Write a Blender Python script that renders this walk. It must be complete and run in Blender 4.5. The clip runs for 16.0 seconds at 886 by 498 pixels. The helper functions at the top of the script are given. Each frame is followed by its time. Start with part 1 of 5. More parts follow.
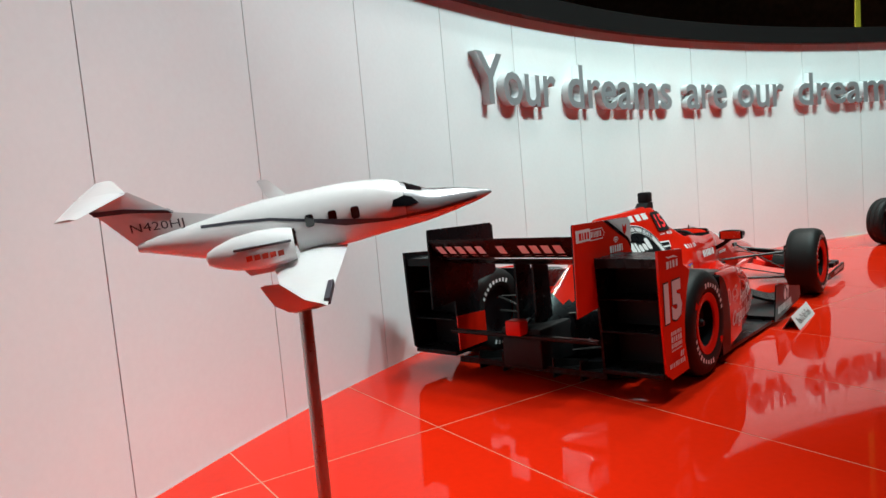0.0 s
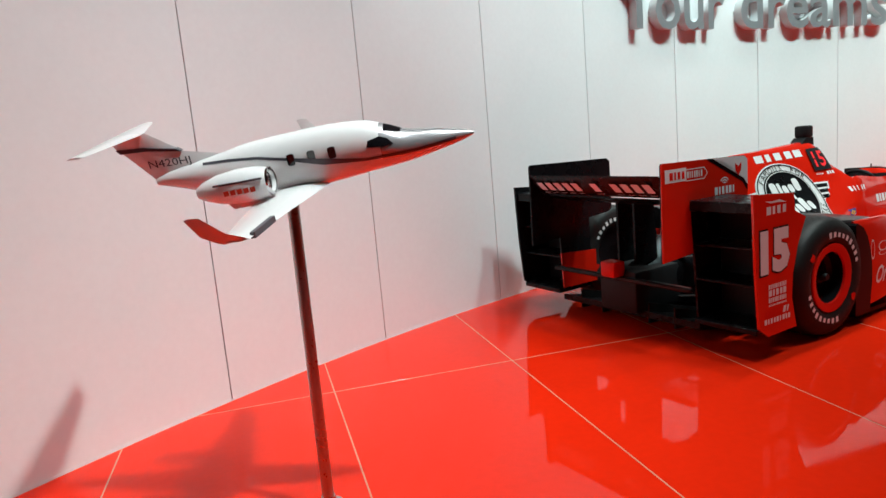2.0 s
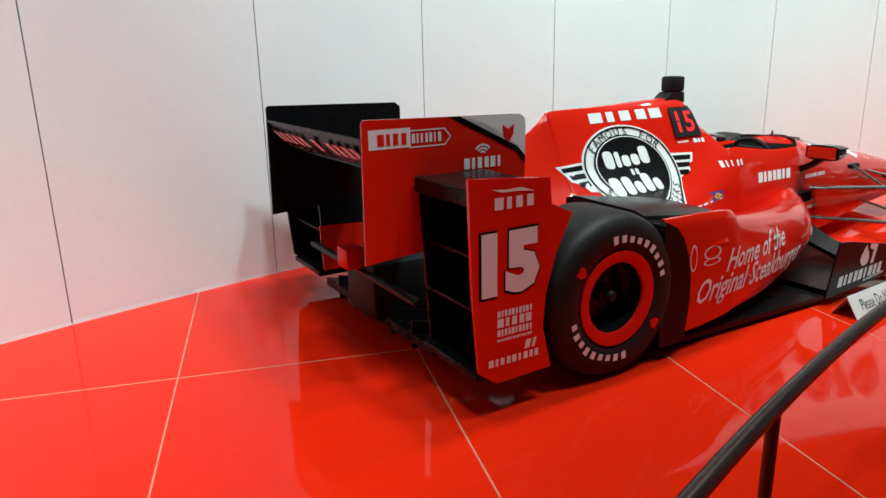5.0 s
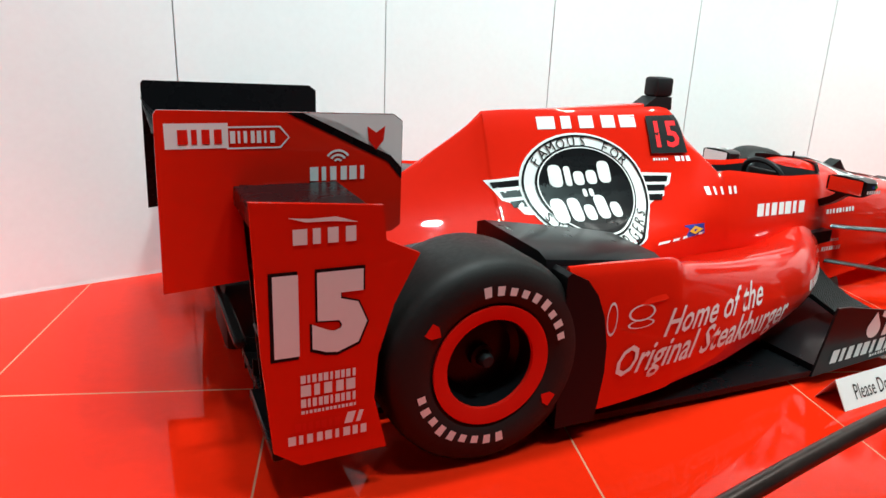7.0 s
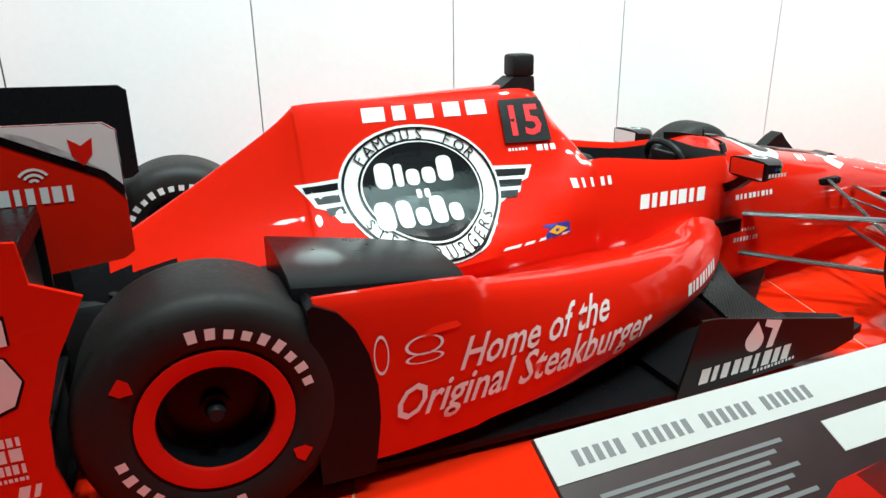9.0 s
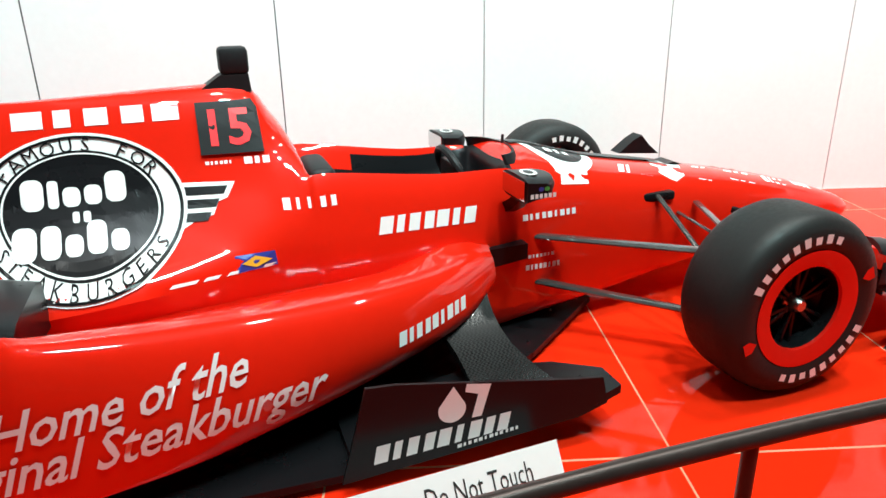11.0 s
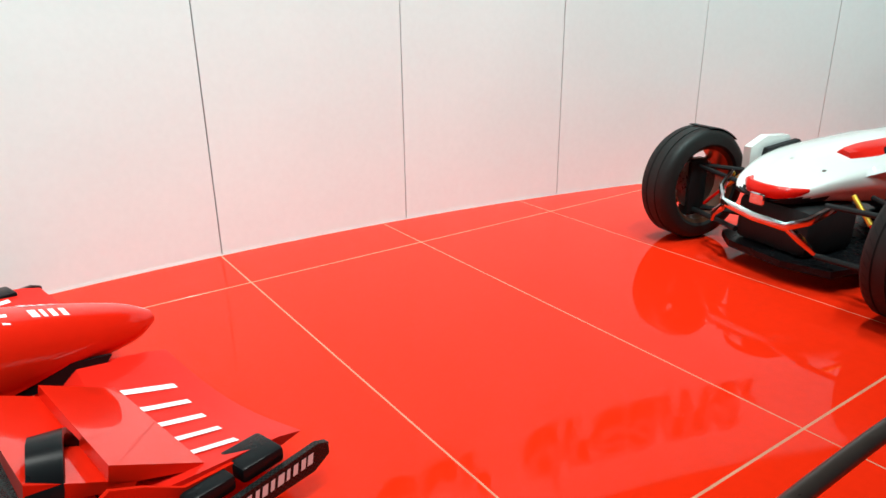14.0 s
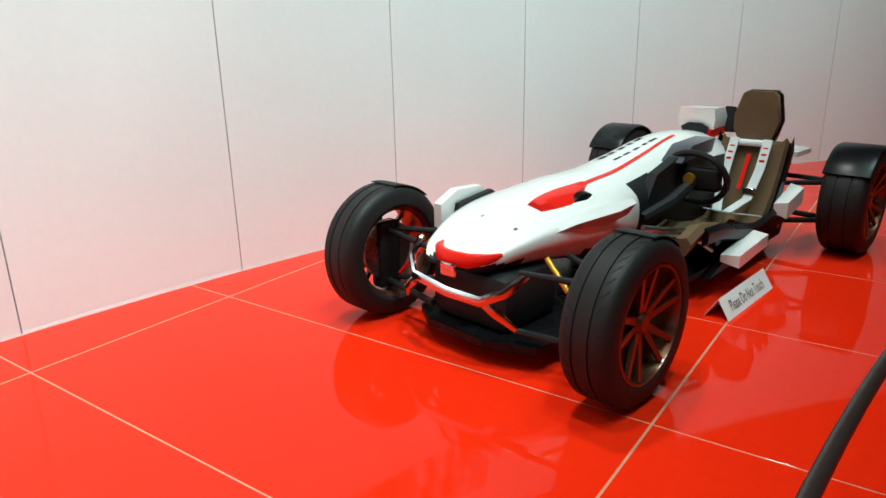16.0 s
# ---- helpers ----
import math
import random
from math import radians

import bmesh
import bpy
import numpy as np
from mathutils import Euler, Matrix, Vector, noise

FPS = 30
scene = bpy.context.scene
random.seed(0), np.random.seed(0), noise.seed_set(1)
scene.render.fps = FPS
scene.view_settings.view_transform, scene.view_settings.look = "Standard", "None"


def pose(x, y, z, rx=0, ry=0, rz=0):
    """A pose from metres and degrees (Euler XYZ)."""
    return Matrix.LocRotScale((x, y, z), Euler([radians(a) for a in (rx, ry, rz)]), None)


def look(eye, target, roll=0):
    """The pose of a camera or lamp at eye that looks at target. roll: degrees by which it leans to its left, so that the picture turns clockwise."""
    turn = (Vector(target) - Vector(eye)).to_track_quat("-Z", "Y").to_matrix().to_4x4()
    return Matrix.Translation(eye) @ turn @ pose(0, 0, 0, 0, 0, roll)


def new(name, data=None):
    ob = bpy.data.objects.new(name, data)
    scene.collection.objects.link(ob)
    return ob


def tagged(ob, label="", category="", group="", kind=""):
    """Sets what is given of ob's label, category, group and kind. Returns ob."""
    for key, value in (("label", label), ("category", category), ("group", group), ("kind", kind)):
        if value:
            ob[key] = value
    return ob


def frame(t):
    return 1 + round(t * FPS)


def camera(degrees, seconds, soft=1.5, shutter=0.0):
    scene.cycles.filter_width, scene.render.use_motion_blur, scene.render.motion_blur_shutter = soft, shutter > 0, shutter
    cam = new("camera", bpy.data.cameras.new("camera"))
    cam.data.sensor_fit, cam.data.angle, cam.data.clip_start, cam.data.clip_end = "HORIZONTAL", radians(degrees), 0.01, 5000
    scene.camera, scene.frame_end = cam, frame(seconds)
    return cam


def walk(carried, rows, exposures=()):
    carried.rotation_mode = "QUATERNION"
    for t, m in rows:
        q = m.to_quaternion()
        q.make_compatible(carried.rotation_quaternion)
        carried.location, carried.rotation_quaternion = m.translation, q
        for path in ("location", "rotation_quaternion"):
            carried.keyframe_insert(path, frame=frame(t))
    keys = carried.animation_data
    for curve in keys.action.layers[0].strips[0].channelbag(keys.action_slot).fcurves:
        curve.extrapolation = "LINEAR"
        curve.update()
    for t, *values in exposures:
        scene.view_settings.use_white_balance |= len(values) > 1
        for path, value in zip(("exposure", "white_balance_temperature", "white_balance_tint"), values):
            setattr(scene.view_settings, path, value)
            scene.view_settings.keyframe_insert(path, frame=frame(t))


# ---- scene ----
cam = camera(65.3, 16.0)
PATH = [
    (0, (0.366, -0.147, 1.371), (1.843, 1.189, 1.191), -5.0),
    (0.5, (0.514, -0.258, 1.363), (1.839, 1.219, 1.117), -3.6),
    (1, (0.621, -0.403, 1.35), (1.808, 1.18, 1.062), -2.3),
    (1.5, (0.772, -0.524, 1.345), (1.947, 1.06, 1.012), -3.3),
    (2, (0.93, -0.683, 1.345), (1.904, 1.032, 1.017), -5.0),
    (2.5, (1.113, -0.844, 1.334), (2.039, 0.889, 0.964), -5.1),
    (3, (1.376, -0.914, 1.319), (2.299, 0.827, 0.979), -2.2),
    (3.5, (1.702, -0.79, 1.313), (2.661, 0.93, 0.962), -3.4),
    (4, (2.091, -0.698, 1.319), (3.051, 1.028, 1.002), -2.1),
    (4.5, (2.489, -0.53, 1.321), (3.409, 1.191, 0.883), -1.6),
    (5, (2.832, -0.385, 1.294), (3.775, 1.296, 0.762), -1.2),
    (5.2, (2.977, -0.345, 1.295), (3.887, 1.349, 0.745), 0.8),
    (7.3, (3.93, -0.142, 1.327), (4.649, 1.617, 0.706), 1.6),
    (7.5, (4.019, -0.159, 1.337), (4.66, 1.613, 0.668), -0.5),
    (8, (4.226, -0.108, 1.336), (4.92, 1.66, 0.709), -0.6),
    (8.2, (4.32, -0.103, 1.343), (5.058, 1.652, 0.732), 0.2),
    (10.3, (5.545, -0.023, 1.332), (6.018, 1.776, 0.598), -3.1),
    (10.5, (5.679, -0.011, 1.342), (6.176, 1.791, 0.629), -2.5),
    (11, (6.016, 0.004, 1.324), (6.58, 1.793, 0.631), -1.0),
    (11.5, (6.354, 0.107, 1.327), (6.973, 1.869, 0.613), -1.3),
    (12, (6.687, 0.162, 1.311), (7.319, 1.924, 0.608), -3.3),
    (12.5, (7.009, 0.183, 1.299), (7.487, 1.988, 0.582), 0.3),
    (13, (7.322, 0.259, 1.27), (8.001, 1.994, 0.543), -1.3),
    (13.5, (7.640, 0.290, 1.262), (8.757, 1.798, 0.566), -3.6),
    (14, (7.956, 0.29, 1.369), (9.385, 1.511, 0.685), -0.7),
    (14.5, (8.188, 0.315, 1.35), (9.743, 1.374, 0.673), -2.0),
    (15, (8.381, 0.401, 1.353), (10.112, 1.202, 0.753), -4.4),
    (15.5, (8.654, 0.384, 1.357), (10.424, 1.073, 0.73), -1.9),
    (16, (8.939, 0.322, 1.366), (10.726, 0.984, 0.762), -1.1),
]
EXPOSURES = [(0, -0.42), (3.5, -0.24), (5, -0.2), (7.5, 0.25), (12.5, 0.33), (13.5, 0.08), (14.5, -0.18), (16, -0.12)]
walk(cam, [(t, look(eye, target, roll)) for t, eye, target, roll in PATH], EXPOSURES)


# ---- light ----
world = bpy.data.worlds.new("hall_world")
scene.world = world
world.use_nodes = True
world.node_tree.nodes["Background"].inputs[0].default_value = (0.02, 0.018, 0.016, 1)
world.node_tree.nodes["Background"].inputs[1].default_value = 1.0


def area(name, x, y, z, target, size, power, colour, size_y=None):
    data = bpy.data.lights.new(name, "AREA")
    data.energy, data.color, data.size = power, colour, size
    if size_y:
        data.shape, data.size_y = "RECTANGLE", size_y
    else:
        data.shape = "DISK"
    ob = new(name, data)
    ob.matrix_world = look((x, y, z), target)
    return ob


COOL, WARM, NEUTRAL = (0.66, 1.0, 0.98), (0.95, 1.0, 0.95), (0.86, 0.95, 1.0)
# stage spots on the truss over the visitors, and hall lamps overhead
# each hangs in front of the curved wall (its centre at 6.655, -9.052) and points at it
for turn, power, away, low, wide in ((-24, 26, 3.9, 2.2, 66), (-12, 50, 3.9, 2.2, 66), (0, 105, 4.6, 1.8, 76), (12, 98, 4.6, 1.8, 76), (24, 62, 3.9, 2.2, 70), (36, 62, 3.9, 2.2, 70), (48, 60, 3.9, 2.2, 70)):
    si, co = math.sin(radians(turn)), math.cos(radians(turn))
    spot = area("stage_spot", 6.655 + (13.12 - away) * si, -9.052 + (13.12 - away) * co, 8.2, (6.655 + 13.12 * si, -9.052 + 13.12 * co, low), 0.60, power, NEUTRAL if turn < -5 else COOL)
    spot.data.spread = radians(wide)
for lx, power in ((2.6, 52), (5.6, 80), (9.0, 110), (12.0, 120)):
    area("hall_lamp", lx + 0.6, 2.2, 8.8, (lx + 0.5, 2.5, 0), 0.45, power, WARM).data.spread = radians(115)
jet_spot = area("stage_spot", 3.7, -2.0, 9.0, (1.7, 1.4, 1.3), 0.30, 32, (0.9, 1.0, 0.98))
jet_spot.data.spread = radians(32)

# ---- materials ----


def material(name, colour, rough=0.5, metal=0.0, coat=0.0, grain=0.0, grain_scale=40.0, bump=0.0, bump_scale=200.0, emission=0.0, rough_var=0.0, tint=0.0):
    m = bpy.data.materials.new(name)
    m.use_nodes = True
    nt = m.node_tree
    b = nt.nodes["Principled BSDF"]
    b.inputs["Base Color"].default_value = (*colour, 1)
    b.inputs["Roughness"].default_value = rough
    b.inputs["Metallic"].default_value = metal
    b.inputs["Coat Weight"].default_value = coat
    b.inputs["Coat Roughness"].default_value = 0.03
    if emission:
        b.inputs["Emission Color"].default_value = (*colour, 1)
        b.inputs["Emission Strength"].default_value = emission
    tc = nt.nodes.new("ShaderNodeTexCoord")
    if grain or rough_var or tint:
        big = nt.nodes.new("ShaderNodeTexNoise")
        big.inputs["Scale"].default_value, big.inputs["Detail"].default_value = grain_scale * 0.06, 4
        fine = nt.nodes.new("ShaderNodeTexNoise")
        fine.inputs["Scale"].default_value, fine.inputs["Detail"].default_value = grain_scale, 5
        nt.links.new(tc.outputs["Object"], big.inputs["Vector"])
        nt.links.new(tc.outputs["Object"], fine.inputs["Vector"])
        mix = nt.nodes.new("ShaderNodeMath")
        mix.operation = "MULTIPLY_ADD"
        mix.inputs[1].default_value = 0.5
        nt.links.new(fine.outputs[0], mix.inputs[0])
        half = nt.nodes.new("ShaderNodeMath")
        half.operation = "MULTIPLY"
        half.inputs[1].default_value = 0.5
        nt.links.new(big.outputs[0], half.inputs[0])
        nt.links.new(half.outputs[0], mix.inputs[2])
        if grain:
            ramp = nt.nodes.new("ShaderNodeMapRange")
            ramp.inputs[1].default_value, ramp.inputs[2].default_value = 0.3, 0.7
            ramp.inputs[3].default_value, ramp.inputs[4].default_value = 1 - grain, 1 + grain
            nt.links.new(mix.outputs[0], ramp.inputs[0])
            mul = nt.nodes.new("ShaderNodeVectorMath")
            mul.operation = "SCALE"
            mul.inputs[0].default_value = colour
            nt.links.new(ramp.outputs[0], mul.inputs["Scale"])
            nt.links.new(mul.outputs[0], b.inputs["Base Color"])
            if tint:
                info = nt.nodes.new("ShaderNodeObjectInfo")
                t2 = nt.nodes.new("ShaderNodeMapRange")
                t2.inputs[3].default_value, t2.inputs[4].default_value = 1 - tint, 1 + tint
                nt.links.new(info.outputs["Random"], t2.inputs[0])
                m2 = nt.nodes.new("ShaderNodeVectorMath")
                m2.operation = "SCALE"
                nt.links.new(mul.outputs[0], m2.inputs[0])
                nt.links.new(t2.outputs[0], m2.inputs["Scale"])
                nt.links.new(m2.outputs[0], b.inputs["Base Color"])
        if rough_var:
            rr = nt.nodes.new("ShaderNodeMapRange")
            rr.inputs[1].default_value, rr.inputs[2].default_value = 0.35, 0.65
            rr.inputs[3].default_value, rr.inputs[4].default_value = max(0.0, rough - rough_var), rough + rough_var
            nt.links.new(mix.outputs[0], rr.inputs[0])
            nt.links.new(rr.outputs[0], b.inputs["Roughness"])
    if bump:
        n = nt.nodes.new("ShaderNodeTexNoise")
        n.inputs["Scale"].default_value, n.inputs["Detail"].default_value = bump_scale, 3
        bp = nt.nodes.new("ShaderNodeBump")
        bp.inputs["Strength"].default_value, bp.inputs["Distance"].default_value = bump, 0.002
        nt.links.new(tc.outputs["Object"], n.inputs["Vector"])
        nt.links.new(n.outputs[0], bp.inputs["Height"])
        nt.links.new(bp.outputs[0], b.inputs["Normal"])
    return m


M_PANEL = material("white_wall_panel", (0.80, 0.81, 0.81), 0.16, grain=0.025, grain_scale=30, bump=0.015, bump_scale=40, rough_var=0.04, tint=0.012)
M_PANEL.node_tree.nodes["Principled BSDF"].inputs["IOR"].default_value = 1.3
M_SEAM = material("dark_panel_joint", (0.10, 0.10, 0.105), 0.8)
M_FLOOR = material("red_gloss_floor_tile", (0.80, 0.021, 0.004), 0.035, coat=0.0, grain=0.05, grain_scale=24, rough_var=0.03, tint=0.03)
M_FLOOR.node_tree.nodes["Principled BSDF"].inputs["IOR"].default_value = 1.25
M_GROUT = material("cream_floor_joint", (0.62, 0.26, 0.15), 0.5, grain=0.15, grain_scale=60)
M_TRIM = material("black_gloss_trim", (0.012, 0.011, 0.011), 0.18, rough_var=0.05)
M_HALL = material("dark_hall_surface", (0.22, 0.18, 0.14), 0.9, grain=0.3, grain_scale=4)
M_CARPET = material("grey_hall_carpet", (0.10, 0.10, 0.105), 0.95, grain=0.2, grain_scale=200, bump=0.5, bump_scale=300)
M_LETTER = material("brushed_silver_letter_face", (0.46, 0.48, 0.50), 0.38, metal=0.6, grain=0.04, rough_var=0.06)
M_LETTER_SIDE = material("pale_letter_side", (0.62, 0.62, 0.63), 0.5)
M_STEEL = material("brushed_steel", (0.42, 0.40, 0.38), 0.32, metal=1.0, grain=0.08, grain_scale=80, rough_var=0.08)
M_RAIL = material("dark_satin_rail", (0.06, 0.04, 0.036), 0.35, metal=0.5, grain=0.1, grain_scale=60, rough_var=0.08)

# ---- building helpers ----


def mesh_from(name, bm, materials, smooth=True):
    me = bpy.data.meshes.new(name)
    bmesh.ops.recalc_face_normals(bm, faces=bm.faces)
    bm.to_mesh(me)
    bm.free()
    for mt in (materials if isinstance(materials, (list, tuple)) else [materials]):
        me.materials.append(mt)
    if smooth:
        me.polygons.foreach_set("use_smooth", [True] * len(me.polygons))
        me.set_sharp_from_angle(angle=radians(38))
    return me


def part(name, bm, mat, parent, label="", smooth=True):
    ob = new(name, mesh_from(name, bm, mat, smooth))
    ob.parent = parent
    if label:
        tagged(ob, label)
    return ob


def thing(name, m, label, category, group="", kind=""):
    ob = new(name)
    ob.empty_display_size = 0.1
    ob.matrix_world = m
    return tagged(ob, label, category, group, kind)


def box(bm, x0, x1, y0, y1, z0, z1, bevel=0.0, seg=2):
    g = bmesh.ops.create_cube(bm, size=1)["verts"]
    for v in g:
        v.co = Vector(((x0 + x1) / 2 + v.co.x * (x1 - x0), (y0 + y1) / 2 + v.co.y * (y1 - y0), (z0 + z1) / 2 + v.co.z * (z1 - z0)))
    if bevel:
        es = list({e for v in g for e in v.link_edges})
        bmesh.ops.bevel(bm, geom=es, offset=bevel, segments=seg, affect="EDGES", profile=0.5)
    return bm


def tube(bm, pts, r, sides=10, squash=1.0, cap=True):
    """A tube along points; r is a number or one per point; squash flattens it upright."""
    pts = [Vector(p) for p in pts]
    rings = []
    for i, p in enumerate(pts):
        d = (pts[min(i + 1, len(pts) - 1)] - pts[max(i - 1, 0)]).normalized()
        a = d.cross(Vector((0, 0, 1)))
        if a.length < 1e-3:
            a = d.cross(Vector((0, 1, 0)))
        a.normalize()
        b = a.cross(d)
        rr = r[i] if isinstance(r, (list, tuple)) else r
        rings.append([bm.verts.new(p + a * rr * math.cos(2 * math.pi * k / sides) + b * rr * squash * math.sin(2 * math.pi * k / sides)) for k in range(sides)])
    for q, w in zip(rings, rings[1:]):
        for k in range(sides):
            bm.faces.new((q[k], q[(k + 1) % sides], w[(k + 1) % sides], w[k]))
    if cap:
        bm.faces.new(rings[0][::-1])
        bm.faces.new(rings[-1])
    return bm


def loft(bm, rings, close=True, cap=True):
    """Joins rings of equal count of points into one skin."""
    vs = [[bm.verts.new(p) for p in ring] for ring in rings]
    n = len(vs[0])
    for q, w in zip(vs, vs[1:]):
        for k in range(n if close else n - 1):
            bm.faces.new((q[k], q[(k + 1) % n], w[(k + 1) % n], w[k]))
    if cap and close:
        bm.faces.new(vs[0][::-1])
        bm.faces.new(vs[-1])
    return bm


def plate(bm, outline, axis, a, b):
    """An outline of two coordinates pulled along an axis from a to b."""
    def at(u, v, w):
        return {"x": (w, u, v), "y": (u, w, v), "z": (u, v, w)}[axis]
    lo = [bm.verts.new(at(u, v, a)) for u, v in outline]
    hi = [bm.verts.new(at(u, v, b)) for u, v in outline]
    bm.faces.new(lo)
    bm.faces.new(hi[::-1])
    n = len(lo)
    for k in range(n):
        bm.faces.new((lo[k], lo[(k + 1) % n], hi[(k + 1) % n], hi[k]))
    return bm


def lathe(bm, profile, axis="y", sides=48, centre=(0, 0, 0), closed=False):
    """Turns (radius, along) points about an axis."""
    c = Vector(centre)
    rings = []
    for r, h in profile:
        ring = []
        for k in range(sides):
            a = 2 * math.pi * k / sides
            u, v = r * math.cos(a), r * math.sin(a)
            ring.append(bm.verts.new(c + Vector({"y": (u, h, v), "z": (u, v, h), "x": (h, u, v)}[axis])))
        rings.append(ring)
    pairs = list(zip(rings, rings[1:])) + ([(rings[-1], rings[0])] if closed else [])
    for q, w in pairs:
        for k in range(sides):
            bm.faces.new((q[k], q[(k + 1) % sides], w[(k + 1) % sides], w[k]))
    return bm


def text_mesh(body, size, depth, resolution=3, spacing=1.0, bold=0.0):
    """Letters of the built-in font as a mesh in x, y with its front towards +z."""
    cu = bpy.data.curves.new("lettering", "FONT")
    cu.offset = bold * size
    cu.body, cu.size, cu.extrude, cu.resolution_u, cu.space_character = body, size, depth, resolution, spacing
    ob = bpy.data.objects.new("lettering", cu)
    scene.collection.objects.link(ob)
    me = bpy.data.meshes.new_from_object(ob.evaluated_get(bpy.context.evaluated_depsgraph_get()))
    bpy.data.objects.remove(ob)
    bpy.data.curves.remove(cu)
    return me


# ---- floor, wall and hall ----
CX, CY, RW = 6.655, -9.052, 13.124


def arc(r, deg, z=0.0):
    a = radians(deg)
    return Vector((CX + r * math.sin(a), CY + r * math.cos(a), z))


floor = tagged(new("floor"), "glossy red tiled exhibition platform with pale joints", "floor", kind="structure")
bm = bmesh.new()
box(bm, -14, 28, -13, 8, -0.06, -0.001)
part("joint_bed", bm, M_GROUT, floor, "cream coloured joints between tiles", smooth=False)
GA, TW, TD = radians(-14.9), 1.045, 2.34
G0, GU, GV = Vector((3.158, 2.535, 0)), Vector((math.cos(GA), math.sin(GA), 0)), Vector((-math.sin(GA), math.cos(GA), 0))
bm = bmesh.new()
box(bm, 0.0024, TW - 0.0024, 0.0038, TD - 0.0038, -0.012, 0.0, 0.002, 1)
tile_mesh = mesh_from("tile", bm, M_FLOOR, smooth=False)
for i in range(-12, 20):
    for j in range(-4, 5):
        p = G0 + GU * (TW * i) + GV * (TD * j)
        mid = p + GU * TW / 2 + GV * TD / 2
        d = math.hypot(mid.x - CX, mid.y - CY)
        if 5.0 < d < RW + 1.1 and mid.y > -4.5:
            ob = new("tile", tile_mesh)
            ob.parent = floor
            ob.matrix_basis = Matrix.Translation(p) @ Matrix.Rotation(GA, 4, "Z")

wall = tagged(new("wall_curved"), "curved white panelled display wall with thin dark joints", "wall", kind="structure")
TOP = 3.05
bm = bmesh.new()
rings = []
for k in range(131):
    a = -62 + k
    rings.append([arc(RW + 0.03, a, -0.05), arc(RW + 0.14, a, -0.05), arc(RW + 0.14, a, TOP + 0.1), arc(RW + 0.03, a, TOP + 0.1)])
loft(bm, rings)
part("backing", bm, M_SEAM, wall, "dark backing behind the panels")
STEP, SEAM0 = 5.275, -1.28
bm = bmesh.new()
rings = []
gap = math.degrees(0.0035 / RW)
for k in range(9):
    a = gap + (STEP - 2 * gap) * k / 8
    s, c = math.sin(radians(a)), math.cos(radians(a))
    rings.append([Vector((RW * s, RW * c, 0.004)), Vector(((RW + 0.026) * s, (RW + 0.026) * c, 0.004)), Vector(((RW + 0.026) * s, (RW + 0.026) * c, TOP)), Vector((RW * s, RW * c, TOP))])
loft(bm, rings)
panel_mesh = mesh_from("panel", bm, M_PANEL)
for k in range(-10, 12):
    ob = new("panel", panel_mesh)
    ob.parent = wall
    ob.matrix_basis = Matrix.Translation((CX, CY, 0)) @ Matrix.Rotation(-radians(SEAM0 + STEP * k), 4, "Z")
bm = bmesh.new()
loft(bm, [[arc(RW - 0.003, a, 0.0), arc(RW - 0.0005, a, 0.0), arc(RW - 0.0005, a, 0.01), arc(RW - 0.003, a, 0.01)] for a in range(-62, 69)])
tagged(part("baseboard", bm, M_PANEL, None), "thin white edge strip along the wall's foot", "baseboard", kind="structure")
bm = bmesh.new()
loft(bm, [[arc(RW - 0.09, a, TOP), arc(RW + 0.2, a, TOP), arc(RW + 0.2, a, TOP + 0.24), arc(RW - 0.09, a, TOP + 0.24)] for a in range(-62, 69)])
tagged(part("trim", bm, M_TRIM, None), "glossy black band capping the curved wall", "trim", kind="structure")

bm = bmesh.new()
box(bm, -16, 30, -16, 16, 9.6, 9.8)
tagged(part("ceiling", bm, M_HALL, None, smooth=False), "dark exhibition hall ceiling", "ceiling", kind="structure")
for nm, b6 in (("wall_north", (-16, 30, 15.8, 16)), ("wall_south", (-16, 30, -16, -15.8)), ("wall_west", (-16.2, -16, -16, 16)), ("wall_east", (30, 30.2, -16, 16))):
    bm = bmesh.new()
    box(bm, *b6, -0.3, 9.6)
    tagged(part(nm, bm, M_HALL, None, smooth=False), "plain dark wall of the exhibition hall", "wall", kind="structure")
bm = bmesh.new()
box(bm, -16, 30, -16, 16, -0.3, -0.1)
tagged(part("ground", bm, M_CARPET, None, smooth=False), "grey carpet of the exhibition hall", "carpet", kind="structure")

# raised lettering on the wall
sign = thing("wall_lettering", pose(CX, CY, 0), "raised silver letters reading Your dreams are our dreams", "lettering")
WORDS = (("Your", -4.7, 6.1), ("dreams", 2.35, 9.6), ("are", 13.35, 3.9), ("our", 18.25, 4.5), ("dreams.", 24.0, 10.5))
LSIZE = 0.69


